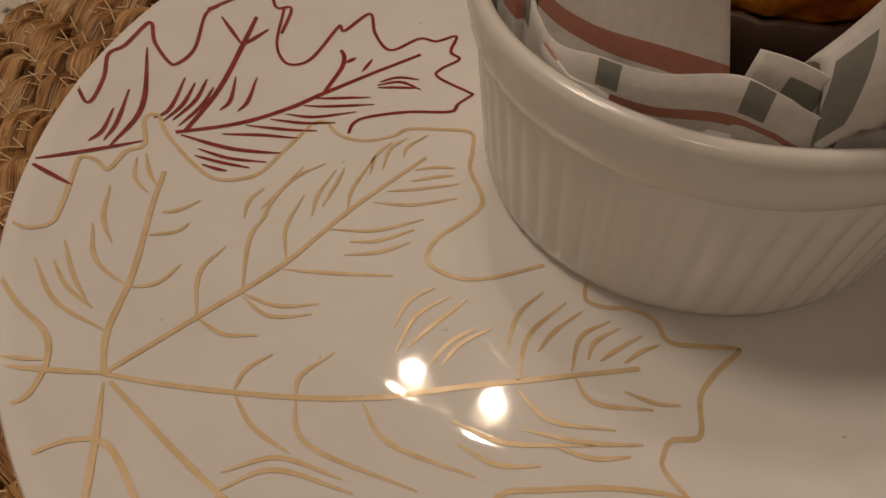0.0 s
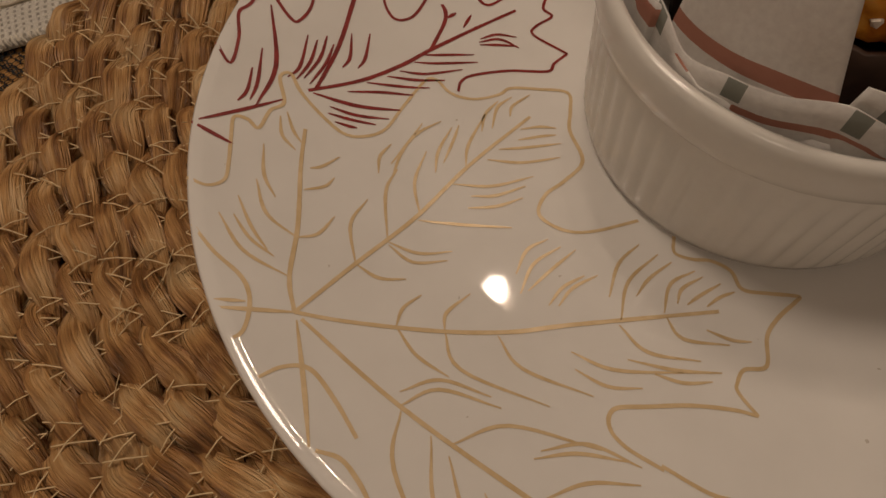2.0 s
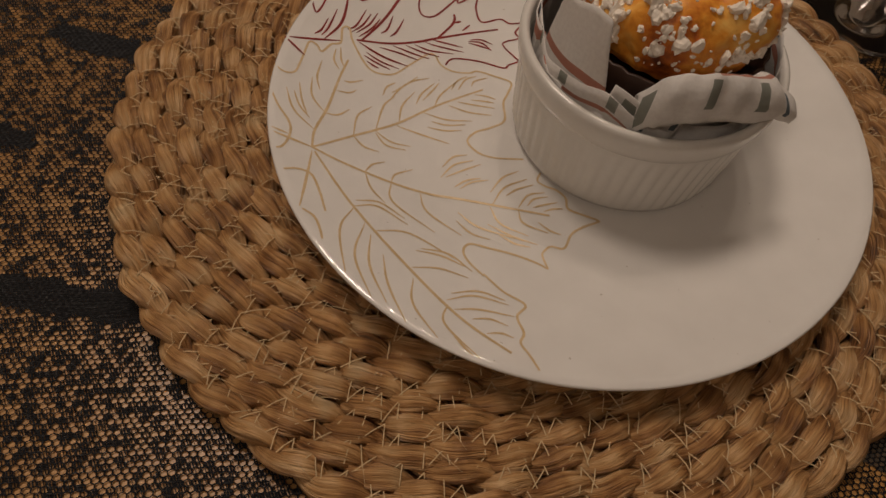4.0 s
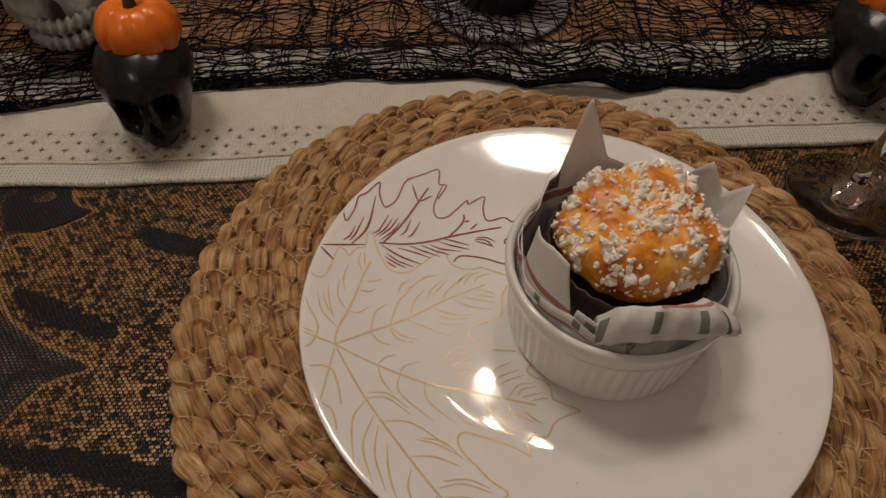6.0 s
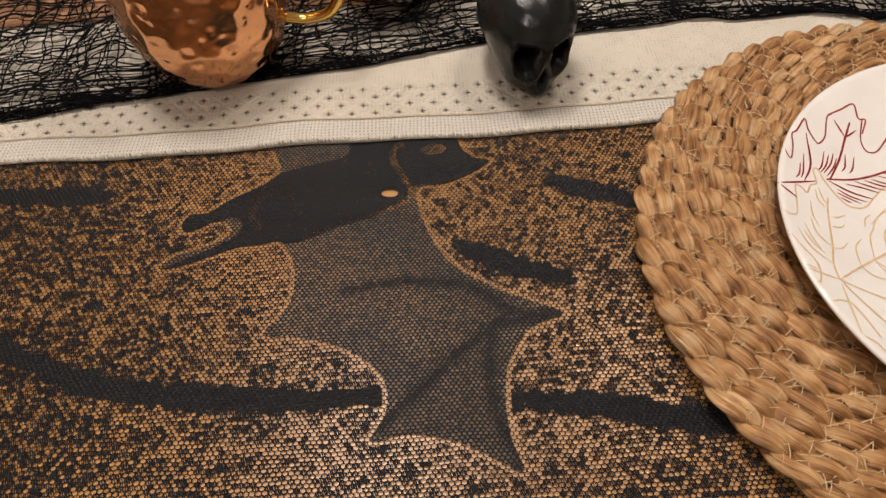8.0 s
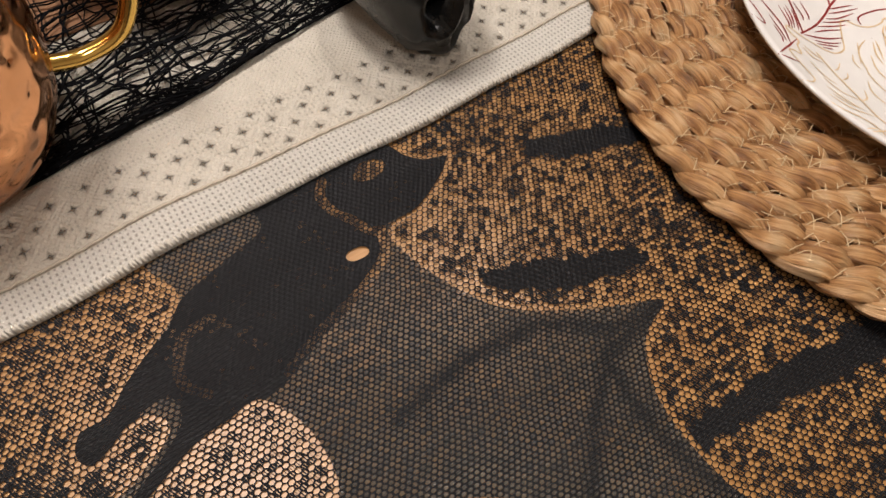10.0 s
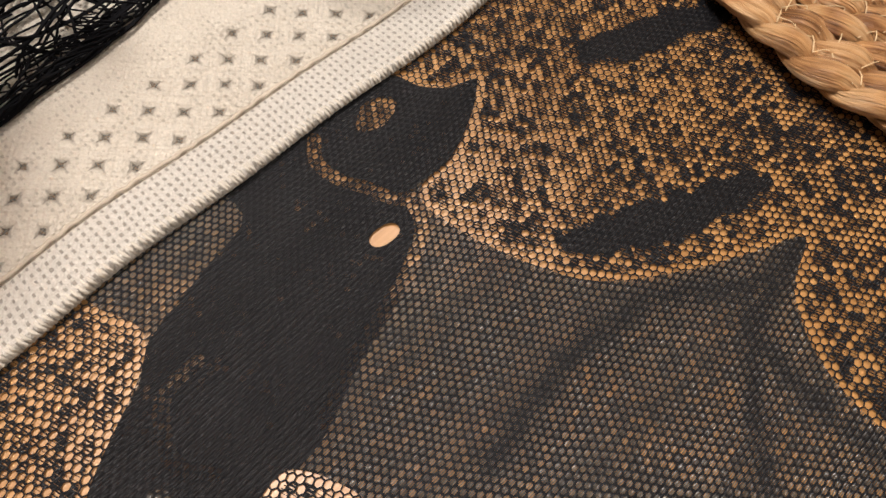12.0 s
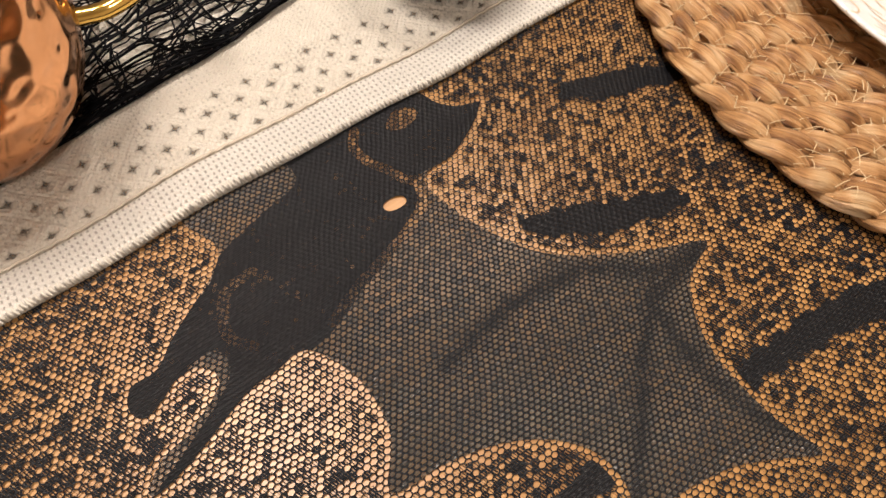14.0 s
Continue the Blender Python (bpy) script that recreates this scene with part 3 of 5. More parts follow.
def sheet(name, xs, ys, height, material, thickness=0.0):
    """A cloth: a grid of points with a height."""
    nx, ny = len(xs), len(ys)
    gx, gy = np.meshgrid(xs, ys)
    gz = height(gx, gy)
    me = bpy.data.meshes.new(name)
    v = np.stack([gx, gy, gz], -1).reshape(-1, 3)
    i = np.arange(nx * ny).reshape(ny, nx)
    f = np.stack([i[:-1, :-1], i[:-1, 1:], i[1:, 1:], i[1:, :-1]], -1).reshape(-1, 4)
    me.from_pydata(v.tolist(), [], f.tolist())
    me.polygons.foreach_set("use_smooth", [True] * len(me.polygons))
    me.materials.append(material)
    return new(name, me), gx, gy


def ripple(x, y, k=0.0):
    return np.sin(x * 23 + 1.3 * np.sin(y * 17 + k)) * np.sin(y * 19 + 1.1 * np.sin(x * 13 + k))


def tablecloth():
    xs, ys = np.concatenate([np.arange(-0.98, -0.56, 0.006), np.arange(-0.56, -0.16, 0.0022), np.arange(-0.16, 0.88, 0.006)]), np.concatenate([np.arange(-0.36, -0.12, 0.005), np.arange(-0.12, 0.13, 0.0022), [0.145], np.arange(0.16, 0.93, 0.02)])
    ob, gx, gy = sheet("tablecloth", xs, ys, lambda x, y: 0.0003 * ripple(x, y), LACE)
    step = rounded(BAT, 4)
    # the cloth repeats its bat, turned half round, and mirrored further along
    bat = inside_distance(gx, gy, step)
    body = inside_distance(gx, gy, rounded(BODY, 4))
    for mirror, ox, oy in ((1, 0.42, -0.12), (-1, -0.43, -0.16), (-1, 0.60, 0.02)):
        qx, qy = mirror * (gx - ox), gy - oy
        qx = qx if mirror == 1 else qx - 0.60 + 0.02
        near = inside_distance(qx, qy, step)
        body = np.where(near > bat, inside_distance(qx, qy, rounded(BODY, 4)), body)
        bat = np.maximum(bat, near)
    band = np.full(gx.shape, -9.0)
    for line in BRANCHES:
        pts = rounded(line, 6)
        for k, (a, b) in enumerate(zip(pts, pts[1:])):
            dx, dy = b[0] - a[0], b[1] - a[1]
            t = np.clip(((gx - a[0]) * dx + (gy - a[1]) * dy) / (dx * dx + dy * dy), 0, 1)
            w = 0.0068 * (0.55 + 0.45 * math.sin(math.pi * (k + 1) / (len(pts) + 1)))
            band = np.maximum(band, w - np.hypot(gx - a[0] - t * dx, gy - a[1] - t * dy))
    bead, rib = line_distance(gx, gy, BEADS), line_distance(gx, gy, RIBS)
    for name, data in (("bat", bat), ("body", body), ("band", band), ("bead", bead), ("rib", rib)):
        ob.data.attributes.new(name, "FLOAT", "POINT").data.foreach_set("value", data.reshape(-1).astype(np.float32))
    tagged(ob, "black lace tablecloth with bats over orange wood", "tablecloth")
    return ob


tablecloth()


# ---- the runner and what lies on it ----
def hem(x):
    return 0.114 + 0.020 * np.clip((x - 0.0) / 0.12, 0, 1) ** 2 * (3 - 2 * np.clip(x / 0.12, 0, 1)) + 0.0012 * np.sin(x * 31) + 0.0006 * np.sin(x * 83 + 1)


def runner():
    cloth = thing("table_runner", (0, 0, 0), "cream openwork cotton table runner with a plain hem", "table runner")
    xs = np.arange(-0.98, 0.62, 0.004)
    vs = np.concatenate([[0.0, 0.0004, 0.001, 0.002, 0.004, 0.008, 0.012, 0.0155, 0.0168, 0.0175, 0.0182, 0.019, 0.021], np.arange(0.024, 0.06, 0.003), np.arange(0.062, 0.46, 0.012)])
    gx, gv = np.meshgrid(xs, vs)
    gy = hem(gx) + gv
    up = 0.0030 + 0.0010 * np.clip(1 - gv / 0.017, 0, 1) ** 0.3 - 0.0014 * np.exp(-((gv - 0.0178) / 0.0009) ** 2) + 0.0007 * ripple(gx * 1.5, gy * 1.5, 2)
    up = np.where(gv < 0.0003, 0.0006, up)
    nx, ny = len(xs), len(vs)
    me = bpy.data.meshes.new("cloth")
    i = np.arange(nx * ny).reshape(ny, nx)
    me.from_pydata(np.stack([gx, gy, up], -1).reshape(-1, 3).tolist(), [], np.stack([i[:-1, :-1], i[:-1, 1:], i[1:, 1:], i[1:, :-1]], -1).reshape(-1, 4).tolist())
    me.polygons.foreach_set("use_smooth", [True] * len(me.polygons))
    me.attributes.new("inset", "FLOAT", "POINT").data.foreach_set("value", gv.reshape(-1).astype(np.float32))
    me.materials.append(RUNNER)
    new("cloth", me).parent = cloth
    t = Tubes()
    t.add([(x, float(hem(np.array(x))) + 0.0178 + 0.0004 * math.sin(x * 900), 0.0033 + 0.0007 * float(ripple(np.array(x * 1.5), np.array((hem(np.array(x)) + 0.0178) * 1.5), 2))) for x in np.arange(-0.97, 0.6, 0.003)], 0.0007, 5)
    t.object("hem_seam", SEAM).parent = cloth
    # loops of yarn sewn over the edge of the hem
    rnd = random.Random(21)
    t = Tubes()
    for x in np.arange(-0.62, 0.42, 0.0017):
        e = float(hem(np.array(x)))
        w, s, u = rnd.uniform(-0.0005, 0.0005), rnd.uniform(-0.0006, 0.0004), 0.0035 + 0.0007 * float(ripple(np.array(x * 1.5), np.array(e * 1.5), 2))
        t.add([(x + w, e + 0.0020, u + 0.0001), (x + w + 0.0003, e + 0.0004, u + 0.0002), (x + w + 0.0006, e - 0.0002 + s * 0.8, u - 0.0012), (x + w + 0.0009, e + 0.0001, 0.0010)], 0.00062, 5)
    t.object("edge_stitching", RUNNER_EDGE).parent = cloth


runner()


def brown_cloth():
    ob, _, _ = sheet("brown_cloth", np.arange(-0.98, 0.62, 0.01), np.arange(0.245, 0.45, 0.006), lambda x, y: 0.0058 + 0.0008 * ripple(x * 2.2, y * 2.2, 4), BROWN)
    solid = ob.modifiers.new("thick", "SOLIDIFY")
    solid.thickness = 0.0012
    tagged(ob, "rust-brown cloth strip lying on the cream runner", "cloth")


brown_cloth()


def net_front(x):
    return np.interp(x, [-0.98, -0.56, -0.47, -0.38, -0.27, -0.12, -0.02, 0.03, 0.07, 0.11, 0.15, 0.20, 0.60], [0.12, 0.148, 0.161, 0.174, 0.192, 0.205, 0.203, 0.188, 0.184, 0.192, 0.186, 0.205, 0.24])


def gauze():
    rnd = random.Random(5)
    net = thing("gauze_net", (0, 0, 0), "torn black gauze net draped over the runner", "gauze net")

    def place(x, v, k):
        wob = noise.noise_vector((x * 26, v * 7, k * 9.1)) * 0.013 + noise.noise_vector((x * 90, v * 26, k * 5.7)) * 0.0042
        y = float(net_front(x)) + 0.30 * v ** 1.35 + wob.y * (0.25 + min(1, v * 4))
        bunch = max(0.0, 1 - abs(x - 0.045 - 0.1 * v) / 0.035) * 0.010
        lift = min(1.0, v * 9)
        z = 0.0048 + 0.0022 * lift + lift * 0.0075 * max(0, noise.noise((x * 17, y * 24, 3.3 + 0.2 * k))) + 0.0014 * k + bunch
        far = math.hypot(x + 0.003, y - 0.294)
        if far < 0.066:
            z = max(z, 0.0152 + 0.0006 * k if far < 0.0585 else 0.0152 - 0.009 * (far - 0.0585) / 0.0075)
        return (x + wob.x, y, z)

    for k in range(2):
        t = Tubes()
        for i in range(52):
            v = (i + rnd.uniform(-0.5, 0.5)) / 52
            v = max(0.0, v)
            x0 = -0.95 + rnd.random() * 0.05
            xs = np.arange(x0, 0.56, 0.0042)
            drift = rnd.uniform(0, 50)
            t.add([place(x, max(0, v + 0.018 * noise.noise((x * 9, drift, k))), k) for x in xs], rnd.choice((0.00040, 0.00052, 0.00068)), 3)
        for i in range(200):
            x = -0.95 + 1.5 * (i + rnd.uniform(-0.4, 0.4)) / 200
            lean, top = rnd.uniform(-0.05, 0.05), rnd.uniform(0.7, 1.0)
            t.add([place(x + lean * v + 0.007 * noise.noise((v * 14, i * 3.1, k)), v, k) for v in np.linspace(0, 1, 40) * top], rnd.choice((0.00034, 0.00046, 0.00060)), 3)
        t.object("net_layer", NET).parent = net
    t = Tubes()
    # tangled loops along the torn front edge
    for i in range(1500):
        x = rnd.uniform(-0.93, 0.54) if i < 900 else rnd.uniform(0.025, 0.21)
        v = abs(rnd.gauss(0, 0.045))
        pts = []
        a, s = rnd.uniform(0, 6.28), rnd.uniform(0.004, 0.013)
        for q in range(9):
            a += rnd.uniform(-0.1, 1.0)
            x += math.cos(a) * s * 0.5
            v = min(0.2, max(0.0, v + math.sin(a) * s * 0.55))
            p = place(x, v, rnd.choice((0, 1)))
            pts.append((p[0], p[1], p[2] + rnd.uniform(0, 0.002)))
        t.add(smooth_curve(pts, 3), rnd.choice((0.0003, 0.0004)), 3)
    tagged(t.object("fringe", NET), "tangled torn edge").parent = net


gauze()


# ---- placemat ----
def placemat():
    mat = thing("placemat", MAT, "round braided seagrass placemat, straw brown", "placemat")
    rnd = random.Random(11)
    pitch, r = 0.0088, 0.1718
    ring = 0
    while r > 0.080:
        rope = 2 * math.pi * r
        turns = round(rope / 0.034)
        start = rnd.uniform(0, 6.28)
        crest = [[], []]
        for s in range(2):
            t, pts = Tubes(), []
            n = turns * 24
            sag = rnd.uniform(0, 100)
            for i in range(n):
                a = 2 * math.pi * i / n
                c, e = math.cos(a), math.sin(a)
                ph = start + turns * a + math.pi * s + 0.9 * noise.noise((c * 7, e * 7, ring * 3.1))
                crest[s].append(math.sin(ph))
                off = 0.0020 * math.cos(ph) + 0.0010 * noise.noise((c * 8, e * 8, ring))
                up = 0.0066 + 0.0023 * math.sin(ph) + 0.0009 * noise.noise((c * 16, e * 16, ring + s * 7.0))
                pts.append(((r + off) * c, (r + off) * e, up))
            t.add(pts, lambda q, sag=sag, c=crest[s]: 0.0033 * (1 + 0.30 * c[min(len(c) - 1, round(q * (len(c) - 1)))] + 0.20 * noise.noise((q * turns * 2.0, sag, 0))), 18, 0.80, closed=True, ridge=(0.24, sag))
            strand = t.object("strand", GRASS)
            strand.parent = mat
        t = Tubes()
        m = int(rope / 0.0068)
        for i in range(m):
            a = 2 * math.pi * (i + rnd.uniform(-0.3, 0.3)) / m
            for way in (-1, 1):
                if rnd.random() < 0.22:
                    continue
                b = a + way * rnd.uniform(0.4, 1.3) * 0.0040 / r
                r0, r1 = r - 0.0058 + rnd.uniform(-0.0010, 0.0010), r + (0.0004 if ring == 0 else 0.0016) + rnd.uniform(-0.0010, 0.0010)
                pts = [(r0 * math.cos(a), r0 * math.sin(a), 0.0100), ((r0 + r1) / 2 * math.cos((a + b) / 2), (r0 + r1) / 2 * math.sin((a + b) / 2), 0.0113), (r1 * math.cos(b), r1 * math.sin(b), 0.0106)]
                t.add(pts, 0.00021, 4)
        st = t.object("stitching", STRING)
        st.parent = mat
        tagged(st, "pale crossed stitching thread", kind="stuff")
        r -= pitch
        ring += 1
    part("backing", lathe([(0.0005, 0.0032), (0.166, 0.0032), (0.166, 0.0046), (0.0005, 0.0046)], 64), plain("coarse_jute", (0.17, 0.085, 0.035), 0.9, 600, 0.6, 0.3), mat)
    t = Tubes()
    for i in range(420):
        a, q = rnd.uniform(0, 6.283), rnd.uniform(0.085, 0.176)
        d, l = a + rnd.gauss(1.57, 0.5), rnd.uniform(0.004, 0.013)
        p = Vector((q * math.cos(a), q * math.sin(a), 0.0102))
        e = p + Vector((math.cos(d), math.sin(d), 0)) * l
        t.add([p, p.lerp(e, 0.5) + Vector((0, 0, 0.0018)), e + Vector((0, 0, rnd.uniform(0.0006, 0.003)))], lambda k: 0.00018 * (1 - 0.7 * k), 3)
    fray = t.object("fibre_fuzz", STRING)
    fray.parent = mat
    tagged(fray, "loose straw fibres", kind="stuff")


placemat()


# ---- plate ----
def plate_height(r):
    """Height of the plate's upper face at that distance from its middle."""
    if r < 0.07:
        return 0.0150
    return 0.0150 + 0.0125 * min(1.0, (r - 0.07) / 0.0525) ** 1.35


def plate():
    dish = thing("dinner_plate", PLATE, "white glazed coupe plate with red and tan leaf drawings", "plate")
    upper = [(r, plate_height(r)) for r in [0.0005, 0.02, 0.04, 0.055, 0.064] + [0.068 + 0.002 * i for i in range(27)]]
    rim = [(0.1232, 0.0279), (0.1240, 0.0272), (0.1238, 0.0262), (0.1228, 0.0252)]
    under = [(0.112, 0.0205), (0.1, 0.0165), (0.088, 0.0132), (0.078, 0.0115), (0.0765, 0.0102), (0.072, 0.0102), (0.071, 0.0112), (0.03, 0.0115), (0.0005, 0.0115)]
    part("dish", lathe(upper + rim + under, 160), GLAZE, dish)
    lines = {}

    def stroke(tone, width, *xy):
        pts = smooth_curve([(xy[i] / 1000, xy[i + 1] / 1000, 0) for i in range(0, len(xy), 2)], 6)
        bm = lines.setdefault(tone, bmesh.new())
        n, prev = len(pts), None
        shade = 0.35 if len(xy) < 8 else 0.8
        for i, p in enumerate(pts):
            d = (pts[min(n - 1, i + 1)] - pts[max(0, i - 1)]).normalized()
            side = Vector((-d.y, d.x, 0))
            k = i / (n - 1)
            w = 0.5 * width / 1000 * (1.35 if tone == "red" else 1.12) * (shade + (1 - shade) * math.sin(math.pi * min(1, max(0, k))) + 0.12 * noise.noise((p.x * 300, p.y * 300, 1)))
            row = []
            for s in (-1, 1):
                q = p + side * (w * s)
                local = q - PLATE
                row.append(bm.verts.new((local.x, local.y, plate_height(math.hypot(local.x, local.y)) + 0.00016)))
            if prev:
                bm.faces.new((prev[0], row[0], row[1], prev[1]))
            prev = row

    draw_leaves(stroke)
    labels = {"red": "dark red oak leaf drawing", "tan": "tan maple leaf drawing", "sand": "pale sand leaf drawing"}
    for tone, bm in lines.items():
        bmesh.ops.recalc_face_normals(bm, faces=bm.faces[:])
        part("leaf_drawing", bm, INKS[tone], dish, labels[tone])


def draw_leaves(stroke):
    """Leaf drawings on the plate, in millimetres."""
    stroke("tan", 0.9, -122.0,25.0, -118.0,22.0, -114.0,23.0, -112.0,28.0, -110.0,35.0, -108.0,41.0, -105.0,40.0, -103.0,37.0, -99.0,42.0, -95.0,44.0, -94.0,52.0, -91.0,53.0, -90.0,47.0, -87.0,39.0, -83.0,32.0, -78.0,30.0, -72.0,31.0, -65.0,37.0, -56.0,44.0, -53.0,43.0)
    stroke("tan", 0.9, -53.0,43.0, -51.0,37.0, -46.0,33.0, -39.0,32.0, -35.0,33.0, -28.0,30.0, -21.0,26.0, -23.0,20.0, -26.0,14.0, -27.0,4.0, -34.0,0.0, -40.0,-2.0, -44.0,-6.0, -43.0,-10.0, -39.0,-14.0, -33.0,-16.0, -22.0,-17.0)
    stroke("tan", 0.9, -16.0,-24.0, -18.0,-28.0, -15.0,-31.0, -11.0,-33.0, -8.0,-37.0, -8.0,-42.0, -3.0,-45.0, 3.0,-48.0, 2.0,-49.0, -4.0,-51.0, -9.0,-54.0, -13.0,-60.0, -18.0,-59.0, -21.0,-61.0, -22.0,-63.0, -21.0,-69.0)
    stroke("tan", 0.9, -21.0,-69.0, -25.0,-66.0, -33.0,-62.0, -42.0,-59.0, -49.0,-57.0, -52.0,-60.0, -51.0,-65.0, -46.0,-72.0)
    stroke("tan", 0.9, -46.0,-71.0, -40.0,-79.0, -33.0,-85.0, -37.0,-90.0, -36.0,-97.0, -38.0,-101.0, -36.0,-106.0, -34.0,-112.0)
    stroke("tan", 0.9, -123.0,12.0, -120.0,4.0, -116.0,-3.0, -115.0,-8.0, -116.0,-13.0, -118.0,-17.0, -120.0,-18.0)
    stroke("tan", 0.8, -122.0,-8.0, -119.0,-9.0, -116.0,-10.0)
    stroke("tan", 0.9, -117.0,-28.0, -112.0,-27.0, -107.0,-29.0, -104.0,-37.0, -102.0,-46.0)
    stroke("tan", 0.9, -110.0,-46.0, -106.0,-49.0, -104.0,-54.0, -103.0,-59.0)
    stroke("tan", 1.0, -107.0,-15.0, -106.0,-6.0, -101.0,7.0, -96.0,24.0, -92.0,35.0)
    stroke("tan", 1.0, -107.0,-15.0, -91.0,-6.0, -73.0,3.0, -55.0,13.0, -34.0,22.0)
    stroke("tan", 1.0, -107.0,-15.0, -97.0,-20.0, -78.0,-28.0, -63.0,-33.0, -50.0,-36.0, -31.0,-41.0, -16.0,-45.0)
    stroke("tan", 1.0, -107.0,-15.0, -122.0,-10.0)
    stroke("tan", 1.0, -106.0,-17.0, -92.0,-42.0, -72.0,-71.0, -61.0,-86.0, -53.0,-95.0, -42.0,-105.0)
    stroke("tan", 1.0, -107.0,-17.0, -109.0,-32.0, -111.0,-45.0)
    stroke("tan", 0.8, -97.0,40.0, -98.0,34.0, -96.0,29.0)
    stroke("tan", 0.8, -95.0,41.0, -95.0,35.0, -94.0,31.0)
    stroke("tan", 0.8, -103.0,32.0, -105.0,23.0, -104.0,16.0)
    stroke("tan", 0.8, -107.0,22.0, -107.0,12.0, -102.0,4.0)
    stroke("tan", 0.8, -94.0,23.0, -91.0,23.0, -86.0,25.0)
    stroke("tan", 0.8, -97.0,17.0, -92.0,17.0, -89.0,19.0)
    stroke("tan", 0.8, -102.0,4.0, -97.0,4.0, -92.0,8.0)
    stroke("tan", 0.8, -112.0,18.0, -111.0,9.0, -109.0,2.0)
    stroke("tan", 0.8, -117.0,14.0, -114.0,3.0, -106.0,-6.0)
    stroke("tan", 0.8, -114.0,13.0, -112.0,6.0, -108.0,-0.0)
    stroke("tan", 0.8, -83.0,11.0, -89.0,5.0, -91.0,-6.0)
    stroke("tan", 0.8, -73.0,18.0, -78.0,12.0, -82.0,-2.0)
    stroke("tan", 0.8, -78.0,18.0, -76.0,23.0, -72.0,26.0)
    stroke("tan", 0.8, -75.0,16.0, -70.0,23.0, -62.0,30.0)
    stroke("tan", 0.8, -74.0,20.0, -65.0,27.0, -57.0,29.0)
    stroke("tan", 0.8, -72.0,3.0, -70.0,13.0, -64.0,21.0)
    stroke("tan", 0.8, -64.0,14.0, -61.0,20.0, -55.0,26.0)
    stroke("tan", 0.8, -61.0,16.0, -56.0,22.0, -53.0,26.0)
    stroke("tan", 0.8, -56.0,13.0, -53.0,19.0, -45.0,27.0)
    stroke("tan", 0.8, -48.0,22.0, -45.0,27.0, -40.0,30.0)
    stroke("tan", 0.8, -45.0,22.0, -41.0,28.0, -36.0,30.0)
    stroke("tan", 0.8, -39.0,24.0, -37.0,27.0, -31.0,29.0)
    stroke("tan", 0.8, -82.0,-2.0, -76.0,-7.0, -68.0,-9.0)
    stroke("tan", 0.8, -91.0,-6.0, -87.0,-11.0, -81.0,-13.0)
    stroke("tan", 0.8, -73.0,2.0, -63.0,-3.0, -52.0,-8.0)
    stroke("tan", 0.8, -82.0,-3.0, -78.0,-9.0, -70.0,-11.0)
    stroke("tan", 0.8, -61.0,9.0, -52.0,5.0, -41.0,4.0)
    stroke("tan", 0.8, -58.0,4.0, -52.0,2.0, -44.0,2.0)
    stroke("tan", 0.8, -60.0,1.0, -53.0,-1.0, -46.0,-1.0)
    stroke("tan", 0.8, -50.0,13.0, -42.0,9.0, -32.0,7.0)
    stroke("tan", 0.8, -46.0,15.0, -39.0,13.0, -30.0,11.0)
    stroke("tan", 0.8, -40.0,16.0, -34.0,15.0, -30.0,14.0)
    stroke("tan", 0.8, -38.0,19.0, -33.0,18.0, -29.0,16.0)
    stroke("tan", 0.8, -79.0,-18.0, -84.0,-20.0, -87.0,-24.0)
    stroke("tan", 0.8, -68.0,-21.0, -75.0,-24.0, -77.0,-28.0)
    stroke("tan", 0.8, -45.0,-14.0, -51.0,-15.0, -56.0,-20.0)
    stroke("tan", 0.8, -43.0,-17.0, -51.0,-19.0, -57.0,-25.0)
    stroke("tan", 0.8, -40.0,-19.0, -48.0,-22.0, -55.0,-25.0)
    stroke("tan", 0.8, -41.0,-26.0, -47.0,-27.0, -52.0,-30.0)
    stroke("tan", 0.8, -38.0,-27.0, -45.0,-28.0, -50.0,-31.0)
    stroke("tan", 0.8, -25.0,-23.0, -32.0,-26.0, -38.0,-33.0)
    stroke("tan", 0.8, -22.0,-27.0, -32.0,-31.0, -38.0,-39.0)
    stroke("tan", 0.8, -16.0,-34.0, -23.0,-35.0, -28.0,-41.0)
    stroke("tan", 0.8, -15.0,-36.0, -21.0,-37.0, -24.0,-40.0)
    stroke("tan", 0.8, -12.0,-39.0, -18.0,-40.0, -22.0,-41.0)
    stroke("tan", 0.8, -10.0,-42.0, -14.0,-42.0, -18.0,-43.0)
    stroke("tan", 0.8, -20.0,-30.0, -27.0,-32.0, -32.0,-35.0)
    stroke("tan", 0.8, -87.0,-24.0, -85.0,-32.0, -80.0,-39.0)
    stroke("tan", 0.8, -77.0,-28.0, -77.0,-38.0, -62.0,-52.0)
    stroke("tan", 0.8, -66.0,-33.0, -64.0,-42.0, -52.0,-53.0)
    stroke("tan", 0.8, -39.0,-40.0, -36.0,-48.0, -26.0,-54.0)
    stroke("tan", 0.8, -28.0,-42.0, -27.0,-48.0, -18.0,-53.0)
    stroke("tan", 0.8, -21.0,-48.0, -17.0,-52.0, -13.0,-54.0)
    stroke("tan", 0.8, -52.0,-42.0, -45.0,-49.0, -31.0,-55.0)
    stroke("tan", 0.8, -41.0,-48.0, -32.0,-54.0, -23.0,-58.0)
    stroke("tan", 0.8, -53.0,-46.0, -48.0,-52.0, -41.0,-55.0)
    stroke("tan", 0.8, -37.0,-53.0, -32.0,-57.0, -26.0,-59.0)
    stroke("tan", 0.8, -91.0,-39.0, -82.0,-39.0, -73.0,-46.0)
    stroke("tan", 0.8, -92.0,-42.0, -83.0,-41.0, -72.0,-49.0)
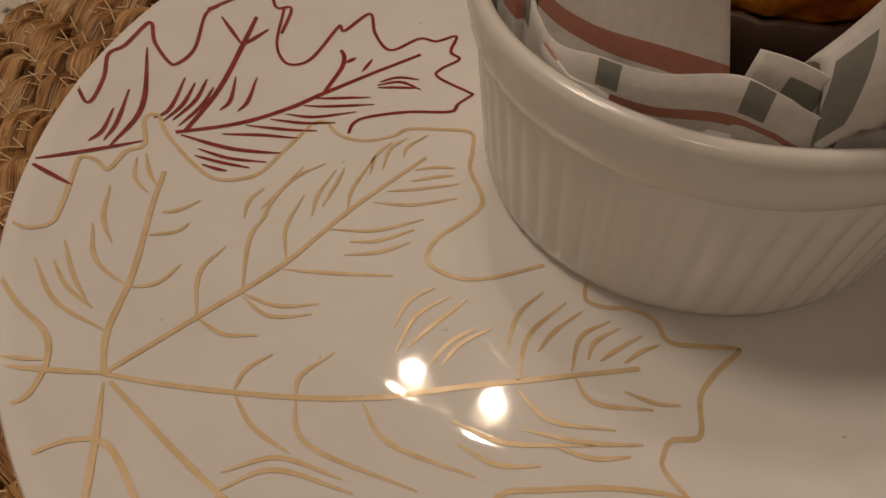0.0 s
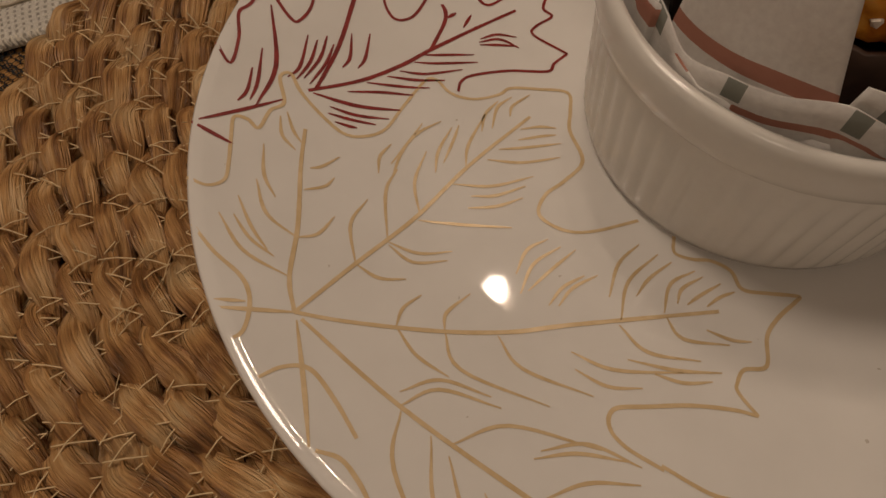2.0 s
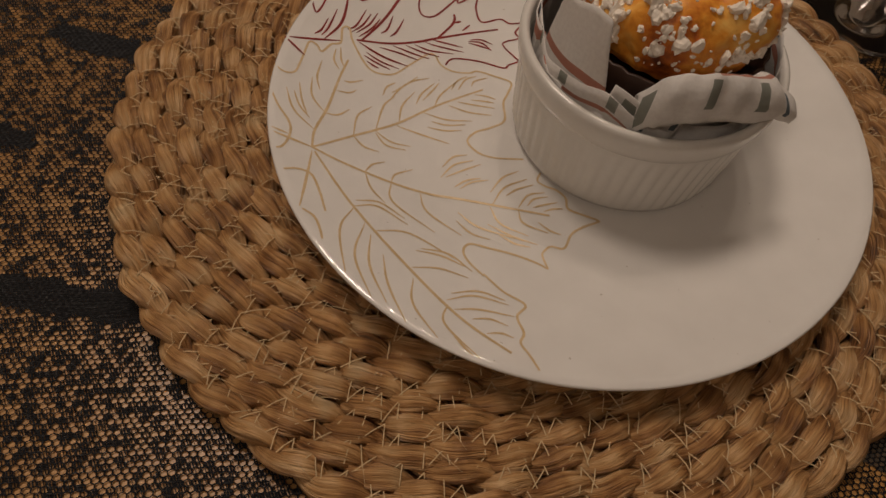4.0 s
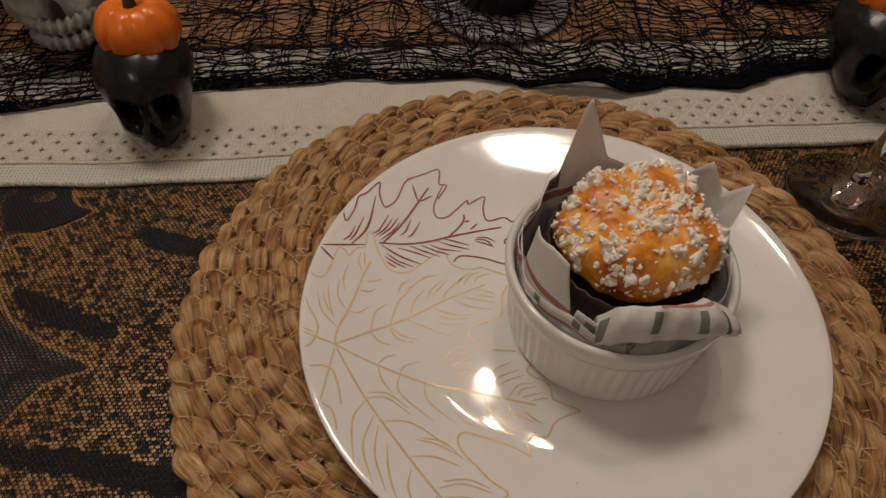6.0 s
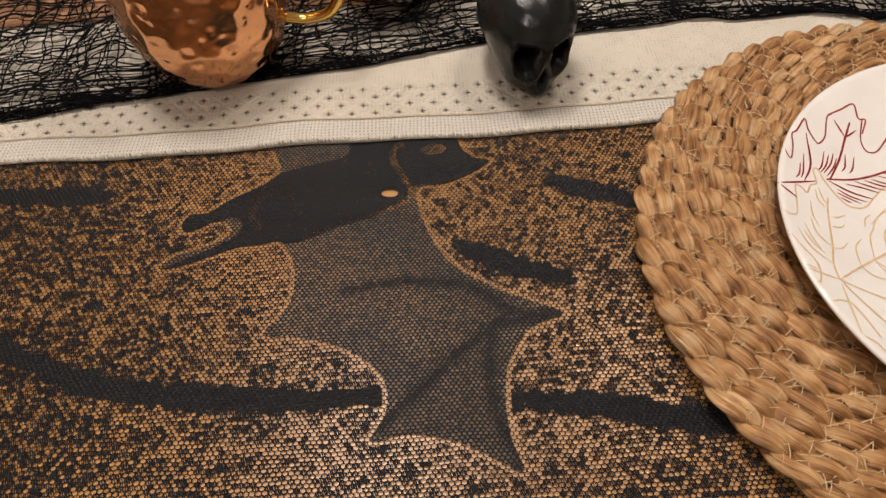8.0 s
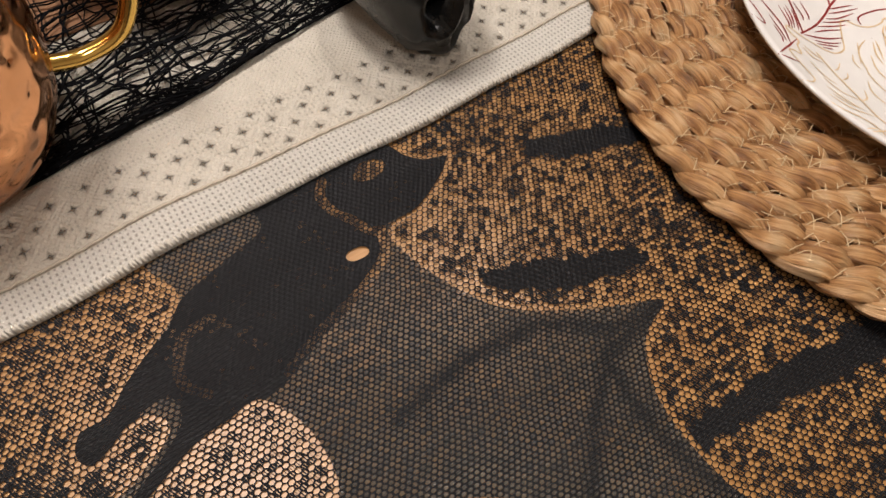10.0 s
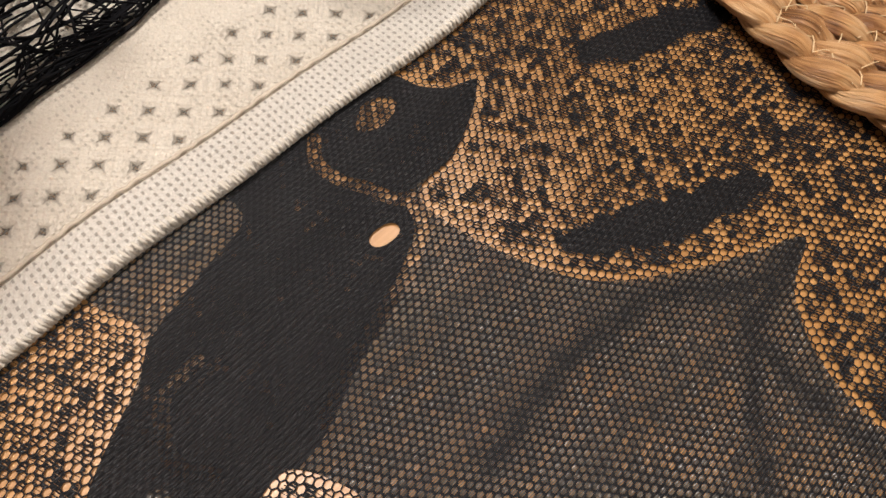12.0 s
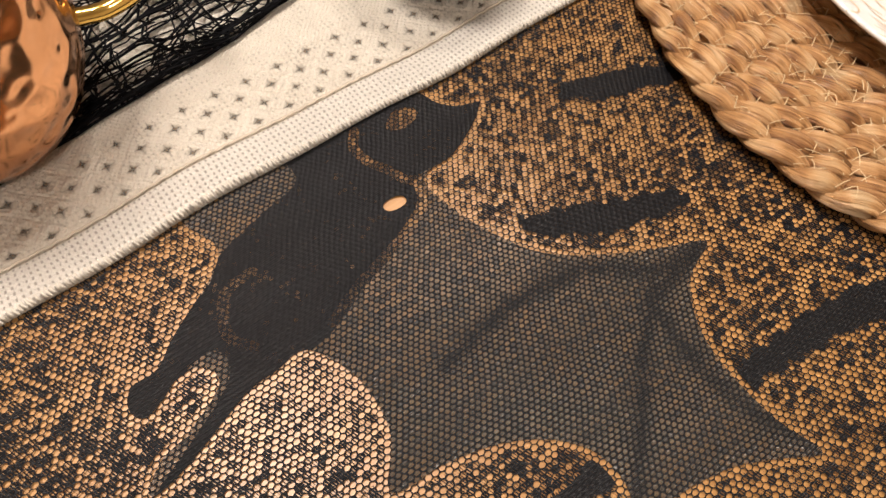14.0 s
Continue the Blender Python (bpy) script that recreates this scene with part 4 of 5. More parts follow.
    stroke("tan", 0.8, -85.0,-53.0, -72.0,-53.0, -56.0,-64.0)
    stroke("tan", 0.8, -70.0,-61.0, -61.0,-63.0, -52.0,-68.0)
    stroke("tan", 0.8, -92.0,-43.0, -97.0,-54.0, -95.0,-76.0)
    stroke("tan", 0.8, -88.0,-50.0, -92.0,-65.0, -87.0,-83.0)
    stroke("tan", 0.8, -86.0,-55.0, -87.0,-69.0, -82.0,-85.0)
    stroke("tan", 0.8, -82.0,-64.0, -81.0,-77.0, -76.0,-93.0)
    stroke("tan", 0.8, -72.0,-74.0, -73.0,-85.0, -66.0,-99.0)
    stroke("tan", 0.8, -61.0,-85.0, -63.0,-93.0, -53.0,-107.0)
    stroke("tan", 0.8, -61.0,-97.0, -58.0,-102.0, -55.0,-106.0)
    stroke("tan", 0.8, -68.0,-60.0, -58.0,-62.0, -50.0,-70.0)
    stroke("tan", 0.8, -72.0,-69.0, -62.0,-69.0, -52.0,-73.0)
    stroke("tan", 0.8, -61.0,-83.0, -51.0,-81.0, -39.0,-85.0)
    stroke("tan", 0.8, -59.0,-80.0, -49.0,-79.0, -40.0,-83.0)
    stroke("tan", 0.8, -59.0,-87.0, -50.0,-87.0, -38.0,-90.0)
    stroke("tan", 0.8, -53.0,-91.0, -47.0,-91.0, -41.0,-94.0)
    stroke("tan", 0.8, -49.0,-97.0, -44.0,-97.0, -40.0,-99.0)
    stroke("red", 0.7, -107.0,65.0, -105.0,58.0, -101.0,66.0, -99.0,74.0, -95.0,77.0, -88.0,85.0, -88.0,78.0, -86.0,71.0, -84.0,70.0, -79.0,75.0, -74.0,87.0, -70.0,90.0)
    stroke("red", 0.7, -73.0,89.0, -64.0,93.0, -55.0,97.0, -55.0,88.0, -51.0,87.0, -56.0,78.0)
    stroke("red", 0.7, -53.0,87.0, -58.0,75.0, -58.0,68.0, -55.0,66.0, -50.0,68.0, -40.0,78.0, -39.0,76.0, -30.0,81.0, -31.0,73.0, -29.0,65.0, -20.0,67.0, -16.0,64.0, -10.0,64.0, -14.0,58.0, -13.0,54.0, -19.0,52.0, -21.0,49.0, -15.0,39.0)
    stroke("red", 0.7, -15.0,39.0, -20.0,37.0, -23.0,35.0, -33.0,39.0, -43.0,41.0, -47.0,40.0, -49.0,37.0)
    stroke("red", 0.8, -110.0,33.0, -118.0,41.0)
    stroke("red", 0.8, -118.0,41.0, -106.0,43.0, -95.0,45.0)
    stroke("red", 0.9, -88.0,47.0, -73.0,48.0, -60.0,51.0, -51.0,54.0, -38.0,57.0, -22.0,60.0)
    stroke("red", 0.9, -51.0,54.0, -44.0,62.0, -42.0,66.0, -42.0,69.0)
    stroke("red", 0.9, -42.0,64.0, -39.0,65.0)
    stroke("red", 0.9, -86.0,47.0, -76.0,60.0, -67.0,75.0, -61.0,85.0)
    stroke("red", 0.8, -67.0,75.0, -70.0,86.0)
    stroke("red", 0.8, -67.0,75.0, -59.0,80.0)
    stroke("red", 0.9, -102.0,44.0, -94.0,56.0, -90.0,76.0)
    stroke("red", 0.9, -87.0,46.0, -77.0,40.0, -66.0,36.0)
    stroke("red", 0.7, -106.0,46.0, -103.0,49.0, -100.0,56.0)
    stroke("red", 0.7, -103.0,46.0, -100.0,51.0, -96.0,62.0)
    stroke("red", 0.7, -92.0,52.0, -88.0,55.0, -83.0,65.0)
    stroke("red", 0.7, -90.0,51.0, -85.0,56.0, -81.0,63.0)
    stroke("red", 0.7, -88.0,51.0, -82.0,57.0, -78.0,64.0)
    stroke("red", 0.7, -87.0,49.0, -81.0,55.0, -77.0,61.0)
    stroke("red", 0.7, -77.0,53.0, -74.0,56.0, -71.0,64.0)
    stroke("red", 0.7, -73.0,52.0, -70.0,55.0, -66.0,63.0)
    stroke("red", 0.7, -84.0,41.0, -78.0,37.0, -70.0,34.0)
    stroke("red", 0.7, -85.0,39.0, -80.0,36.0, -74.0,33.0)
    stroke("red", 0.7, -84.0,36.0, -81.0,34.0, -79.0,33.0)
    stroke("red", 0.7, -78.0,45.0, -69.0,43.0, -61.0,40.0)
    stroke("red", 0.7, -72.0,47.0, -64.0,44.0, -56.0,41.0)
    stroke("red", 0.7, -66.0,48.0, -59.0,45.0, -51.0,42.0)
    stroke("red", 0.7, -62.0,49.0, -55.0,46.0, -45.0,44.0)
    stroke("red", 0.7, -57.0,51.0, -49.0,48.0, -40.0,45.0)
    stroke("red", 0.7, -54.0,53.0, -48.0,51.0, -40.0,48.0)
    stroke("red", 0.7, -37.0,52.0, -31.0,51.0, -27.0,46.0)
    stroke("red", 0.7, -36.0,53.0, -31.0,53.0, -26.0,50.0)
    stroke("red", 0.7, -37.0,51.0, -32.0,49.0, -28.0,47.0)
    stroke("red", 0.7, -39.0,59.0, -37.0,61.0, -35.0,63.0)
    stroke("sand", 0.7, -9.0,118.0, -8.0,111.0, -16.0,106.0, -2.0,105.0, 13.0,105.0, 26.0,109.0)
    stroke("sand", 0.7, 9.0,116.0, 24.0,114.0, 35.0,111.0)
    stroke("sand", 0.7, -5.0,109.0, 7.0,112.0, 20.0,114.0)
    stroke("sand", 0.7, 6.0,79.0, 20.0,86.0, 33.0,89.0)
    stroke("sand", 0.7, 5.0,89.0, 21.0,95.0, 33.0,96.0)
    stroke("sand", 0.7, 19.0,100.0, 29.0,103.0, 35.0,102.0)
    stroke("sand", 0.7, 16.0,95.0, 27.0,99.0, 35.0,98.0)
    stroke("sand", 0.7, 3.0,81.0, 8.0,94.0, 17.0,101.0)


plate()


# ---- ramekin and bun ----
def ramekin():
    pot = thing("ramekin", DISH + Vector((0, 0, 0.0151)), "white ribbed stoneware ramekin standing on the plate", "ramekin")
    ribs = 56

    def flute(a, r, z):
        if z < 0.0025 or z > 0.0345:
            return 0.0
        k = min(1, (z - 0.0025) / 0.003) * min(1, (0.0345 - z) / 0.003)
        return 0.00065 * k * (abs(math.cos(a * ribs / 2)) - 0.6)

    outer = [(0.0005, 0.0), (0.0435, 0.0), (0.0452, 0.0012), (0.0457, 0.003)] + [(0.0457 + 0.0036 * z / 0.048, z) for z in np.linspace(0.0045, 0.0345, 11)] + [(0.0484, 0.0358), (0.0495, 0.0372), (0.0502, 0.040), (0.0507, 0.0435), (0.0508, 0.0462), (0.0502, 0.0478), (0.0490, 0.0484)]
    inner = [(0.0478, 0.0480), (0.0470, 0.0465), (0.0462, 0.042), (0.0445, 0.010), (0.041, 0.006), (0.0005, 0.0055)]
    part("wall", lathe(outer[:16], ribs * 6, wobble=lambda a, r, z: flute(a, r, z) if r > 0.0456 and z < 0.036 else 0.0), CERAMIC, pot, "ribbed outer wall")
    part("rim", lathe(outer[15:] + inner[:2], ribs * 4), CERAMIC, pot, "smooth rounded rim")
    part("inside", lathe(inner[1:], 96), CERAMIC, pot)


ramekin()


def liner():
    """Printed paper pushed into the ramekin, its corners standing up round the bun."""
    keys = [(-180, 0.066, 0.0440), (-170, 0.063, 0.0440), (-150, 0.061, 0.0435), (-130, 0.061, 0.0430), (-115, 0.062, 0.0430), (-106, 0.062, 0.0405), (-98, 0.062, 0.0420),
            (-92, 0.062, 0.0400), (-84, 0.060, 0.0410), (-72, 0.060, 0.0410), (-58, 0.060, 0.0410), (-46, 0.061, 0.0420), (-34, 0.063, 0.0430), (-24, 0.068, 0.0450), (-8, 0.072, 0.0450), (8, 0.074, 0.0465), (18, 0.089, 0.0560), (27, 0.077, 0.0520), (37, 0.090, 0.0520),
            (52, 0.074, 0.0460), (75, 0.074, 0.0450), (92, 0.082, 0.0455), (106, 0.114, 0.0490), (112, 0.104, 0.0470), (122, 0.077, 0.0450), (142, 0.071, 0.0440), (160, 0.069, 0.0440), (180, 0.068, 0.0440)]
    ang, zs, rs = [k[0] for k in keys], [k[1] for k in keys], [k[2] for k in keys]
    n, m = 300, 18
    me = bpy.data.meshes.new("paper_liner")
    v, f, uv = [], [], []
    for j in range(m + 1):
        s = j / m
        for i in range(n):
            a = -180 + 360 * i / n
            top, out = np.interp(a, ang, zs), np.interp(a, ang, rs)
            z = 0.022 + (top - 0.022) * s
            low = 0.0425 + 0.0025 * min(1, (z - 0.022) / 0.03)
            k = max(0, min(1, (z - 0.045) / max(0.004, top - 0.045)))
            q = low + (out - low) * k ** 1.3
            crease = abs(((a * 0.021 + 0.5 * s + 0.5 * noise.noise((a * 0.02, 0, 5))) % 1) - 0.5) * 4 - 1
            q += 0.0016 * crease * (0.2 + 0.8 * k) * min(1, s * 1.5) + 0.0022 * noise.noise((a * 0.035, s * 2.5, 2)) + 0.0007 * noise.noise((a * 0.15, s * 9, 8))
            limit = 0.0452 if z < 0.0615 else 0.07
            q = min(q, limit)
            t = radians(a)
            v.append((q * math.cos(t), q * math.sin(t), z))
    for j in range(m):
        for i in range(n):
            i2 = (i + 1) % n
            f.append((j * n + i, j * n + i2, (j + 1) * n + i2, (j + 1) * n + i))
            z0, z1 = v[j * n + i][2], v[(j + 1) * n + i][2]
            uv += [(i / n, z0 * 14 + 0.44), (((i + 1) / n), v[j * n + i2][2] * 14 + 0.44), (((i + 1) / n), v[(j + 1) * n + i2][2] * 14 + 0.44), (i / n, z1 * 14 + 0.44)]
    me.from_pydata(v, [], f)
    me.uv_layers.new(name="print").data.foreach_set("uv", [c for p in uv for c in p])
    me.polygons.foreach_set("use_smooth", [True] * len(me.polygons))
    me.materials.append(NAPKIN)
    paper = thing("paper_liner", DISH, "crumpled white paper liner with rust and slate checks", "paper liner")

    def leaf(name, mesh):
        ob = new(name, mesh)
        ob.parent = paper
        thick = ob.modifiers.new("thick", "SOLIDIFY")
        thick.thickness = 0.0004

    def strip(name, rows, cols, place, print_at):
        """A bent piece of the paper: place(s, t) in polar terms, print_at(s, t) on its print."""
        pts, quads, marks = [], [], []
        for j in range(rows + 1):
            for i in range(cols + 1):
                a, q, z = place(i / cols, j / rows)
                pts.append((q * math.cos(radians(a)), q * math.sin(radians(a)), z))
        for j in range(rows):
            for i in range(cols):
                corners = ((i, j), (i + 1, j), (i + 1, j + 1), (i, j + 1))
                quads.append([y * (cols + 1) + x for x, y in corners])
                marks += [print_at(x / cols, y / rows) for x, y in corners]
        mesh = bpy.data.meshes.new(name)
        mesh.from_pydata(pts, [], quads)
        mesh.uv_layers.new(name="print").data.foreach_set("uv", [c for p in marks for c in p])
        mesh.polygons.foreach_set("use_smooth", [True] * len(mesh.polygons))
        mesh.materials.append(NAPKIN)
        leaf(name, mesh)

    leaf("sheet", me)

    def roll(s, t):
        """The front edge rolled outwards over the rim, ending in a loose corner."""
        a = -117 + 72 * s
        out = 0.0008 + 0.0100 * s ** 3 + 0.0008 * math.sin(s * 9)
        high = 0.0800 + 0.0060 * math.sin(math.pi * min(1.0, s * 1.25)) + 0.0010 * noise.noise((s * 6, 0, 4))
        if s > 0.86:
            high -= 0.008 * (s - 0.86) / 0.14
        if s < 0.12:
            high -= 0.008 * (0.12 - s) / 0.12
        shape = [(0.0385, 0.050), (0.0388, high - 0.009), (0.0390, high - 0.002), (0.0405 + out * 0.4, high), (0.0428 + out * 0.8, high - 0.0025), (0.0448 + out, high - 0.0075), (0.0452 + out * 0.9, high - 0.012), (0.0448 + out * 0.6, max(0.0646, high - 0.0165))]
        k = t * (len(shape) - 1)
        i = min(len(shape) - 2, int(k))
        (r0, z0), (r1, z1) = shape[i], shape[i + 1]
        crumple = 0.0009 * noise.noise((s * 11, t * 4, 7)) + 0.0006 * math.sin(s * 30 + t * 6)
        return a + 8 * (t - 0.5) * (1 - s), r0 + (r1 - r0) * (k - i) + crumple * t, z0 + (z1 - z0) * (k - i) + crumple

    strip("rolled_fold", 18, 60, roll, lambda s, t: (0.30 + 0.42 * s + 0.06 * t, 0.10 + 0.62 * t))

    def outer(s, t):
        a = 146 + 116 * s
        top = 0.0675 + 0.0022 * math.sin(s * 11) + 0.0015 * noise.noise((s * 9, 1, 2)) - 0.004 * max(0, s - 0.8) / 0.2
        return a, 0.0449 + 0.0005 * math.sin(s * 17) * t - 0.0004, 0.040 + (top - 0.040) * t

    strip("outer_fold", 8, 60, outer, lambda s, t: (s * 0.62 + 0.17, -0.42 + t))

    def inner_fold(s, t):
        top = 0.0740 - 0.0085 * s + 0.0008 * math.sin(s * 8)
        return -134 + 36 * s + 5 * t, 0.0428 + 0.0004 * math.sin(s * 5), 0.045 + (top - 0.045) * t

    strip("inner_fold", 8, 24, inner_fold, lambda s, t: (0.60 + 0.13 * s, -0.34 + t))

    def flap(s, t):
        """The plain square corner standing up beside the bun."""
        a = -177 + 50 * s - 15 * s * t
        z = 0.057 + (0.0335 - 0.0025 * math.sin(s * 5 + 0.6)) * t
        return a, 0.0442 - 0.0048 * t + 0.0007 * noise.noise((s * 3, t * 3, 5)) + 0.0010 * (s - 0.5) ** 2, z

    strip("standing_corner", 14, 24, flap, lambda s, t: (0.03 + 0.12 * s, 0.345 + 0.62 * (t - 0.34)))


liner()


def bun():
    cake = thing("sweet_bun", DISH + Vector((0.004, 0.003, 0)), "golden baked bun with pearl sugar in a paper cup", "bun")
    part("cup", lathe([(0.0005, 0.0215), (0.028, 0.0215), (0.0360, 0.062), (0.0368, 0.071), (0.0360, 0.0715), (0.0350, 0.062), (0.0005, 0.060)], 72, wobble=lambda a, r, z: 0.0007 * math.sin(a * 30) * (r > 0.02)), CHOCOLATE, cake, "dark brown baking cup")
    lumps = [(Vector((-0.35, 0.35, 0.86)), 0.22), (Vector((0.35, 0.5, 0.80)), 0.24), (Vector((0.45, -0.35, 0.80)), 0.25), (Vector((-0.25, -0.55, 0.78)), 0.22), (Vector((-0.75, -0.05, 0.6)), 0.16)]

    def crust(d):
        w = 0.77 + 0.05 * noise.noise(d * 3.0) + 0.035 * noise.noise(d * 9)
        w += max(h * 1.75 * math.exp(-((d - c.normalized()).length / 0.62) ** 2) for c, h in lumps)
        return Vector((d.x * 0.0372 * w, d.y * 0.0372 * w, 0.0695 + d.z * (0.0250 if d.z > 0 else 0.012) * w))

    bm = bmesh.new()
    bmesh.ops.create_icosphere(bm, subdivisions=5, radius=1)
    for q in bm.verts:
        q.co = crust(q.co.normalized())
    part("crust", bm, CRUST, cake)
    rnd = random.Random(3)
    shapes = []
    for k in range(5):
        bm = bmesh.new()
        bmesh.ops.create_icosphere(bm, subdivisions=2, radius=1)
        for q in bm.verts:
            q.co *= 1 + 0.5 * noise.noise(q.co * 1.7 + Vector((k * 5, 0, 0)))
        me = bpy.data.meshes.new("sugar_pearl")
        bm.to_mesh(me)
        bm.free()
        me.materials.append(SUGAR)
        shapes.append(me)
    for i in range(240):
        while True:
            d = Vector((rnd.gauss(0, 1), rnd.gauss(0, 1), abs(rnd.gauss(0, 1)) * 1.3 + 0.35)).normalized()
            if noise.noise(d * 3.6 + Vector((1, 8, 3))) > -0.30 + 0.40 * rnd.random():
                break
        p = crust(d)
        grain = new("sugar_pearl", rnd.choice(shapes))
        grain.parent = cake
        size = rnd.choice((0.0011, 0.0014, 0.0017, 0.0021, 0.0025))
        grain.location = p + (p - Vector((0, 0, 0.06))).normalized() * size * 0.1
        grain.rotation_euler = (rnd.uniform(0, 6), rnd.uniform(0, 6), rnd.uniform(0, 6))
        grain.scale = (size * rnd.uniform(0.9, 1.6), size, size * rnd.uniform(0.5, 0.9))
    ball = bmesh.new()
    bmesh.ops.create_icosphere(ball, subdivisions=1, radius=1)
    knobs, sides = [q.co.copy() for q in ball.verts], [[q.index for q in face.verts] for face in ball.faces]
    ball.free()
    v, f = [], []
    for i in range(800):
        d = Vector((rnd.gauss(0, 1), rnd.gauss(0, 1), abs(rnd.gauss(0, 1)) * 1.3 + 0.3)).normalized()
        if noise.noise(d * 3.6 + Vector((1, 8, 3))) < -0.36 + 0.5 * rnd.random():
            continue
        size = rnd.choice((0.0004, 0.0006, 0.0009, 0.0013))
        m = Matrix.LocRotScale(crust(d) * 1.002, Euler((rnd.uniform(0, 6), rnd.uniform(0, 6), 0)), (size * rnd.uniform(0.8, 1.7), size, size * rnd.uniform(0.5, 1)))
        f += [[len(v) + k for k in side] for side in sides]
        v += [tuple(m @ (q * rnd.uniform(0.75, 1.25))) for q in knobs]
    me = bpy.data.meshes.new("sugar_crumb")
    me.from_pydata(v, [], f)
    me.materials.append(SUGAR)
    crumbs = new("sugar_crumb", me)
    crumbs.parent = cake
    tagged(crumbs, "fine crushed sugar", kind="stuff")


bun()


# ---- ornaments ----
def skull(name, place, width, material, label, turn, teeth):
    """A small resin skull that faces -y before it is turned."""
    bm = bmesh.new()
    bmesh.ops.create_icosphere(bm, subdivisions=6 if teeth else 5, radius=1)
    for q in bm.verts:
        d = q.co.normalized()
        p = Vector((d.x * 0.50, d.y * 0.62, d.z * 0.52))
        low = max(0.0, min(1.0, (-d.z - 0.02) / 0.55))
        face = max(0.0, min(1.0, (-d.y + 0.15) / 0.6))
        p.x *= 1 - (0.16 if teeth else 0.24) * low * (0.4 + 0.6 * face)
        p.z -= (0.40 if teeth else 0.42) * low * face
        p.y += (0.30 * low * (1 - face)) - 0.03 * low * face
        if d.y < 0.35:
            for sx in (-1, 1):
                e = math.hypot((d.x - sx * 0.36) / 0.25, (d.z + 0.10) / 0.23)
                p.y += 0.34 * max(0, 1 - e ** 4) if e < 1 and d.y < 0 else 0
                p.y -= 0.035 * math.exp(-((e - 1.15) / 0.22) ** 2) * face
                c = math.exp(-(((d.x - sx * 0.62) / 0.16) ** 2 + ((d.z + 0.38) / 0.12) ** 2))
                p.x += sx * 0.07 * c
                h = math.exp(-(((d.x - sx * 0.50) / 0.13) ** 2 + ((d.z + 0.66) / 0.12) ** 2))
                p.x -= sx * 0.07 * h
            nose = math.hypot(d.x / (0.11 + 0.08 * max(0, -0.32 - d.z)), (d.z + 0.40) / 0.15)
            if nose < 1 and d.y < 0:
                p.y += 0.15 * (1 - nose ** 3)
            p.y -= 0.05 * math.exp(-((d.x / 0.3) ** 2 + ((d.z + 0.72) / 0.14) ** 2)) * face
        p *= 1 + 0.012 * noise.noise(d * 7) + (0.012 * noise.noise(d * 19) if teeth else 0.0)
        q.co = p
    base = min(q.co.z for q in bm.verts)
    for q in bm.verts:
        q.co.z = max(q.co.z, base + 0.03)
    if teeth:
        for row, z in ((0, -0.52), (1, -0.645)):
            for k in range(-4, 5):
                a = k * 0.235
                m = Matrix.LocRotScale((0.27 * math.sin(a), -0.36 - 0.28 * math.cos(a), z + 0.012 * abs(k) * 0.5), Euler((0, 0, a)), (0.064, 0.08, 0.120))
                made = bmesh.ops.create_cube(bm, size=1, matrix=m)
                bmesh.ops.bevel(bm, geom=list({e for q in made["verts"] for e in q.link_edges}), offset=0.018, segments=2, affect="EDGES")
    base = min(q.co.z for q in bm.verts)
    for q in bm.verts:
        q.co = Vector((q.co.x, q.co.y, (q.co.z - base) * (1.0 if teeth else 0.84))) * width
    ob = mesh_object(name, bm, material)
    ob.location, ob.rotation_euler = place, (0, 0, radians(turn))
    return tagged(ob, label, "skull ornament", "skull ornaments")


def pumpkin(place, r):
    gourd = thing("mini_pumpkin", place, "small glossy orange pumpkin on a black skull", "pumpkin", "mini pumpkins")
    n, m = 96, 30
    prof = [(max(0.0005, r * math.sin(math.pi * j / m) ** 0.85 * 1.0), r * 0.80 * -math.cos(math.pi * j / m)) for j in range(m + 1)]
    bm = lathe(prof, n, wobble=lambda a, q, z: -q * 0.10 * (1 - abs(math.sin(a * 4.5))) ** 2 * 1.0)
    for q in bm.verts:
        c = math.hypot(q.co.x, q.co.y) / r
        q.co.z += r * (0.80 - 0.22 * math.exp(-(c / 0.35) ** 2) * (1 if q.co.z > 0 else -0.6))
    part("flesh", bm, PUMPKIN, gourd)
    t = Tubes()
    t.add(smooth_curve([(0, 0, r * 1.28), (r * 0.02, 0, r * 1.5), (r * 0.1, r * 0.05, r * 1.72), (r * 0.24, r * 0.08, r * 1.84)], 5), lambda k: r * (0.17 - 0.07 * k), 7)
    t.object("stalk", STALK).parent = gourd


skull("black_skull", (-0.230, 0.168, 0.0036), 0.0575, BLACK, "glossy black skull figurine under a small pumpkin", 12, False)
pumpkin((-0.227, 0.174, 0.0490), 0.0240)
skull("black_skull", (0.232, 0.192, 0.0036), 0.0575, BLACK, "glossy black skull figurine beside the wine glass", -8, False)
pumpkin((0.235, 0.198, 0.0490), 0.0240)
skull("white_skull", (-0.314, 0.281, 0.0085), 0.092, BONE, "grey-white skull figurine with bared teeth", 14, True)
skull("white_skull", (0.215, 0.345, 0.0085), 0.094, BONE, "grey-white skull figurine behind the black net", -10, True)


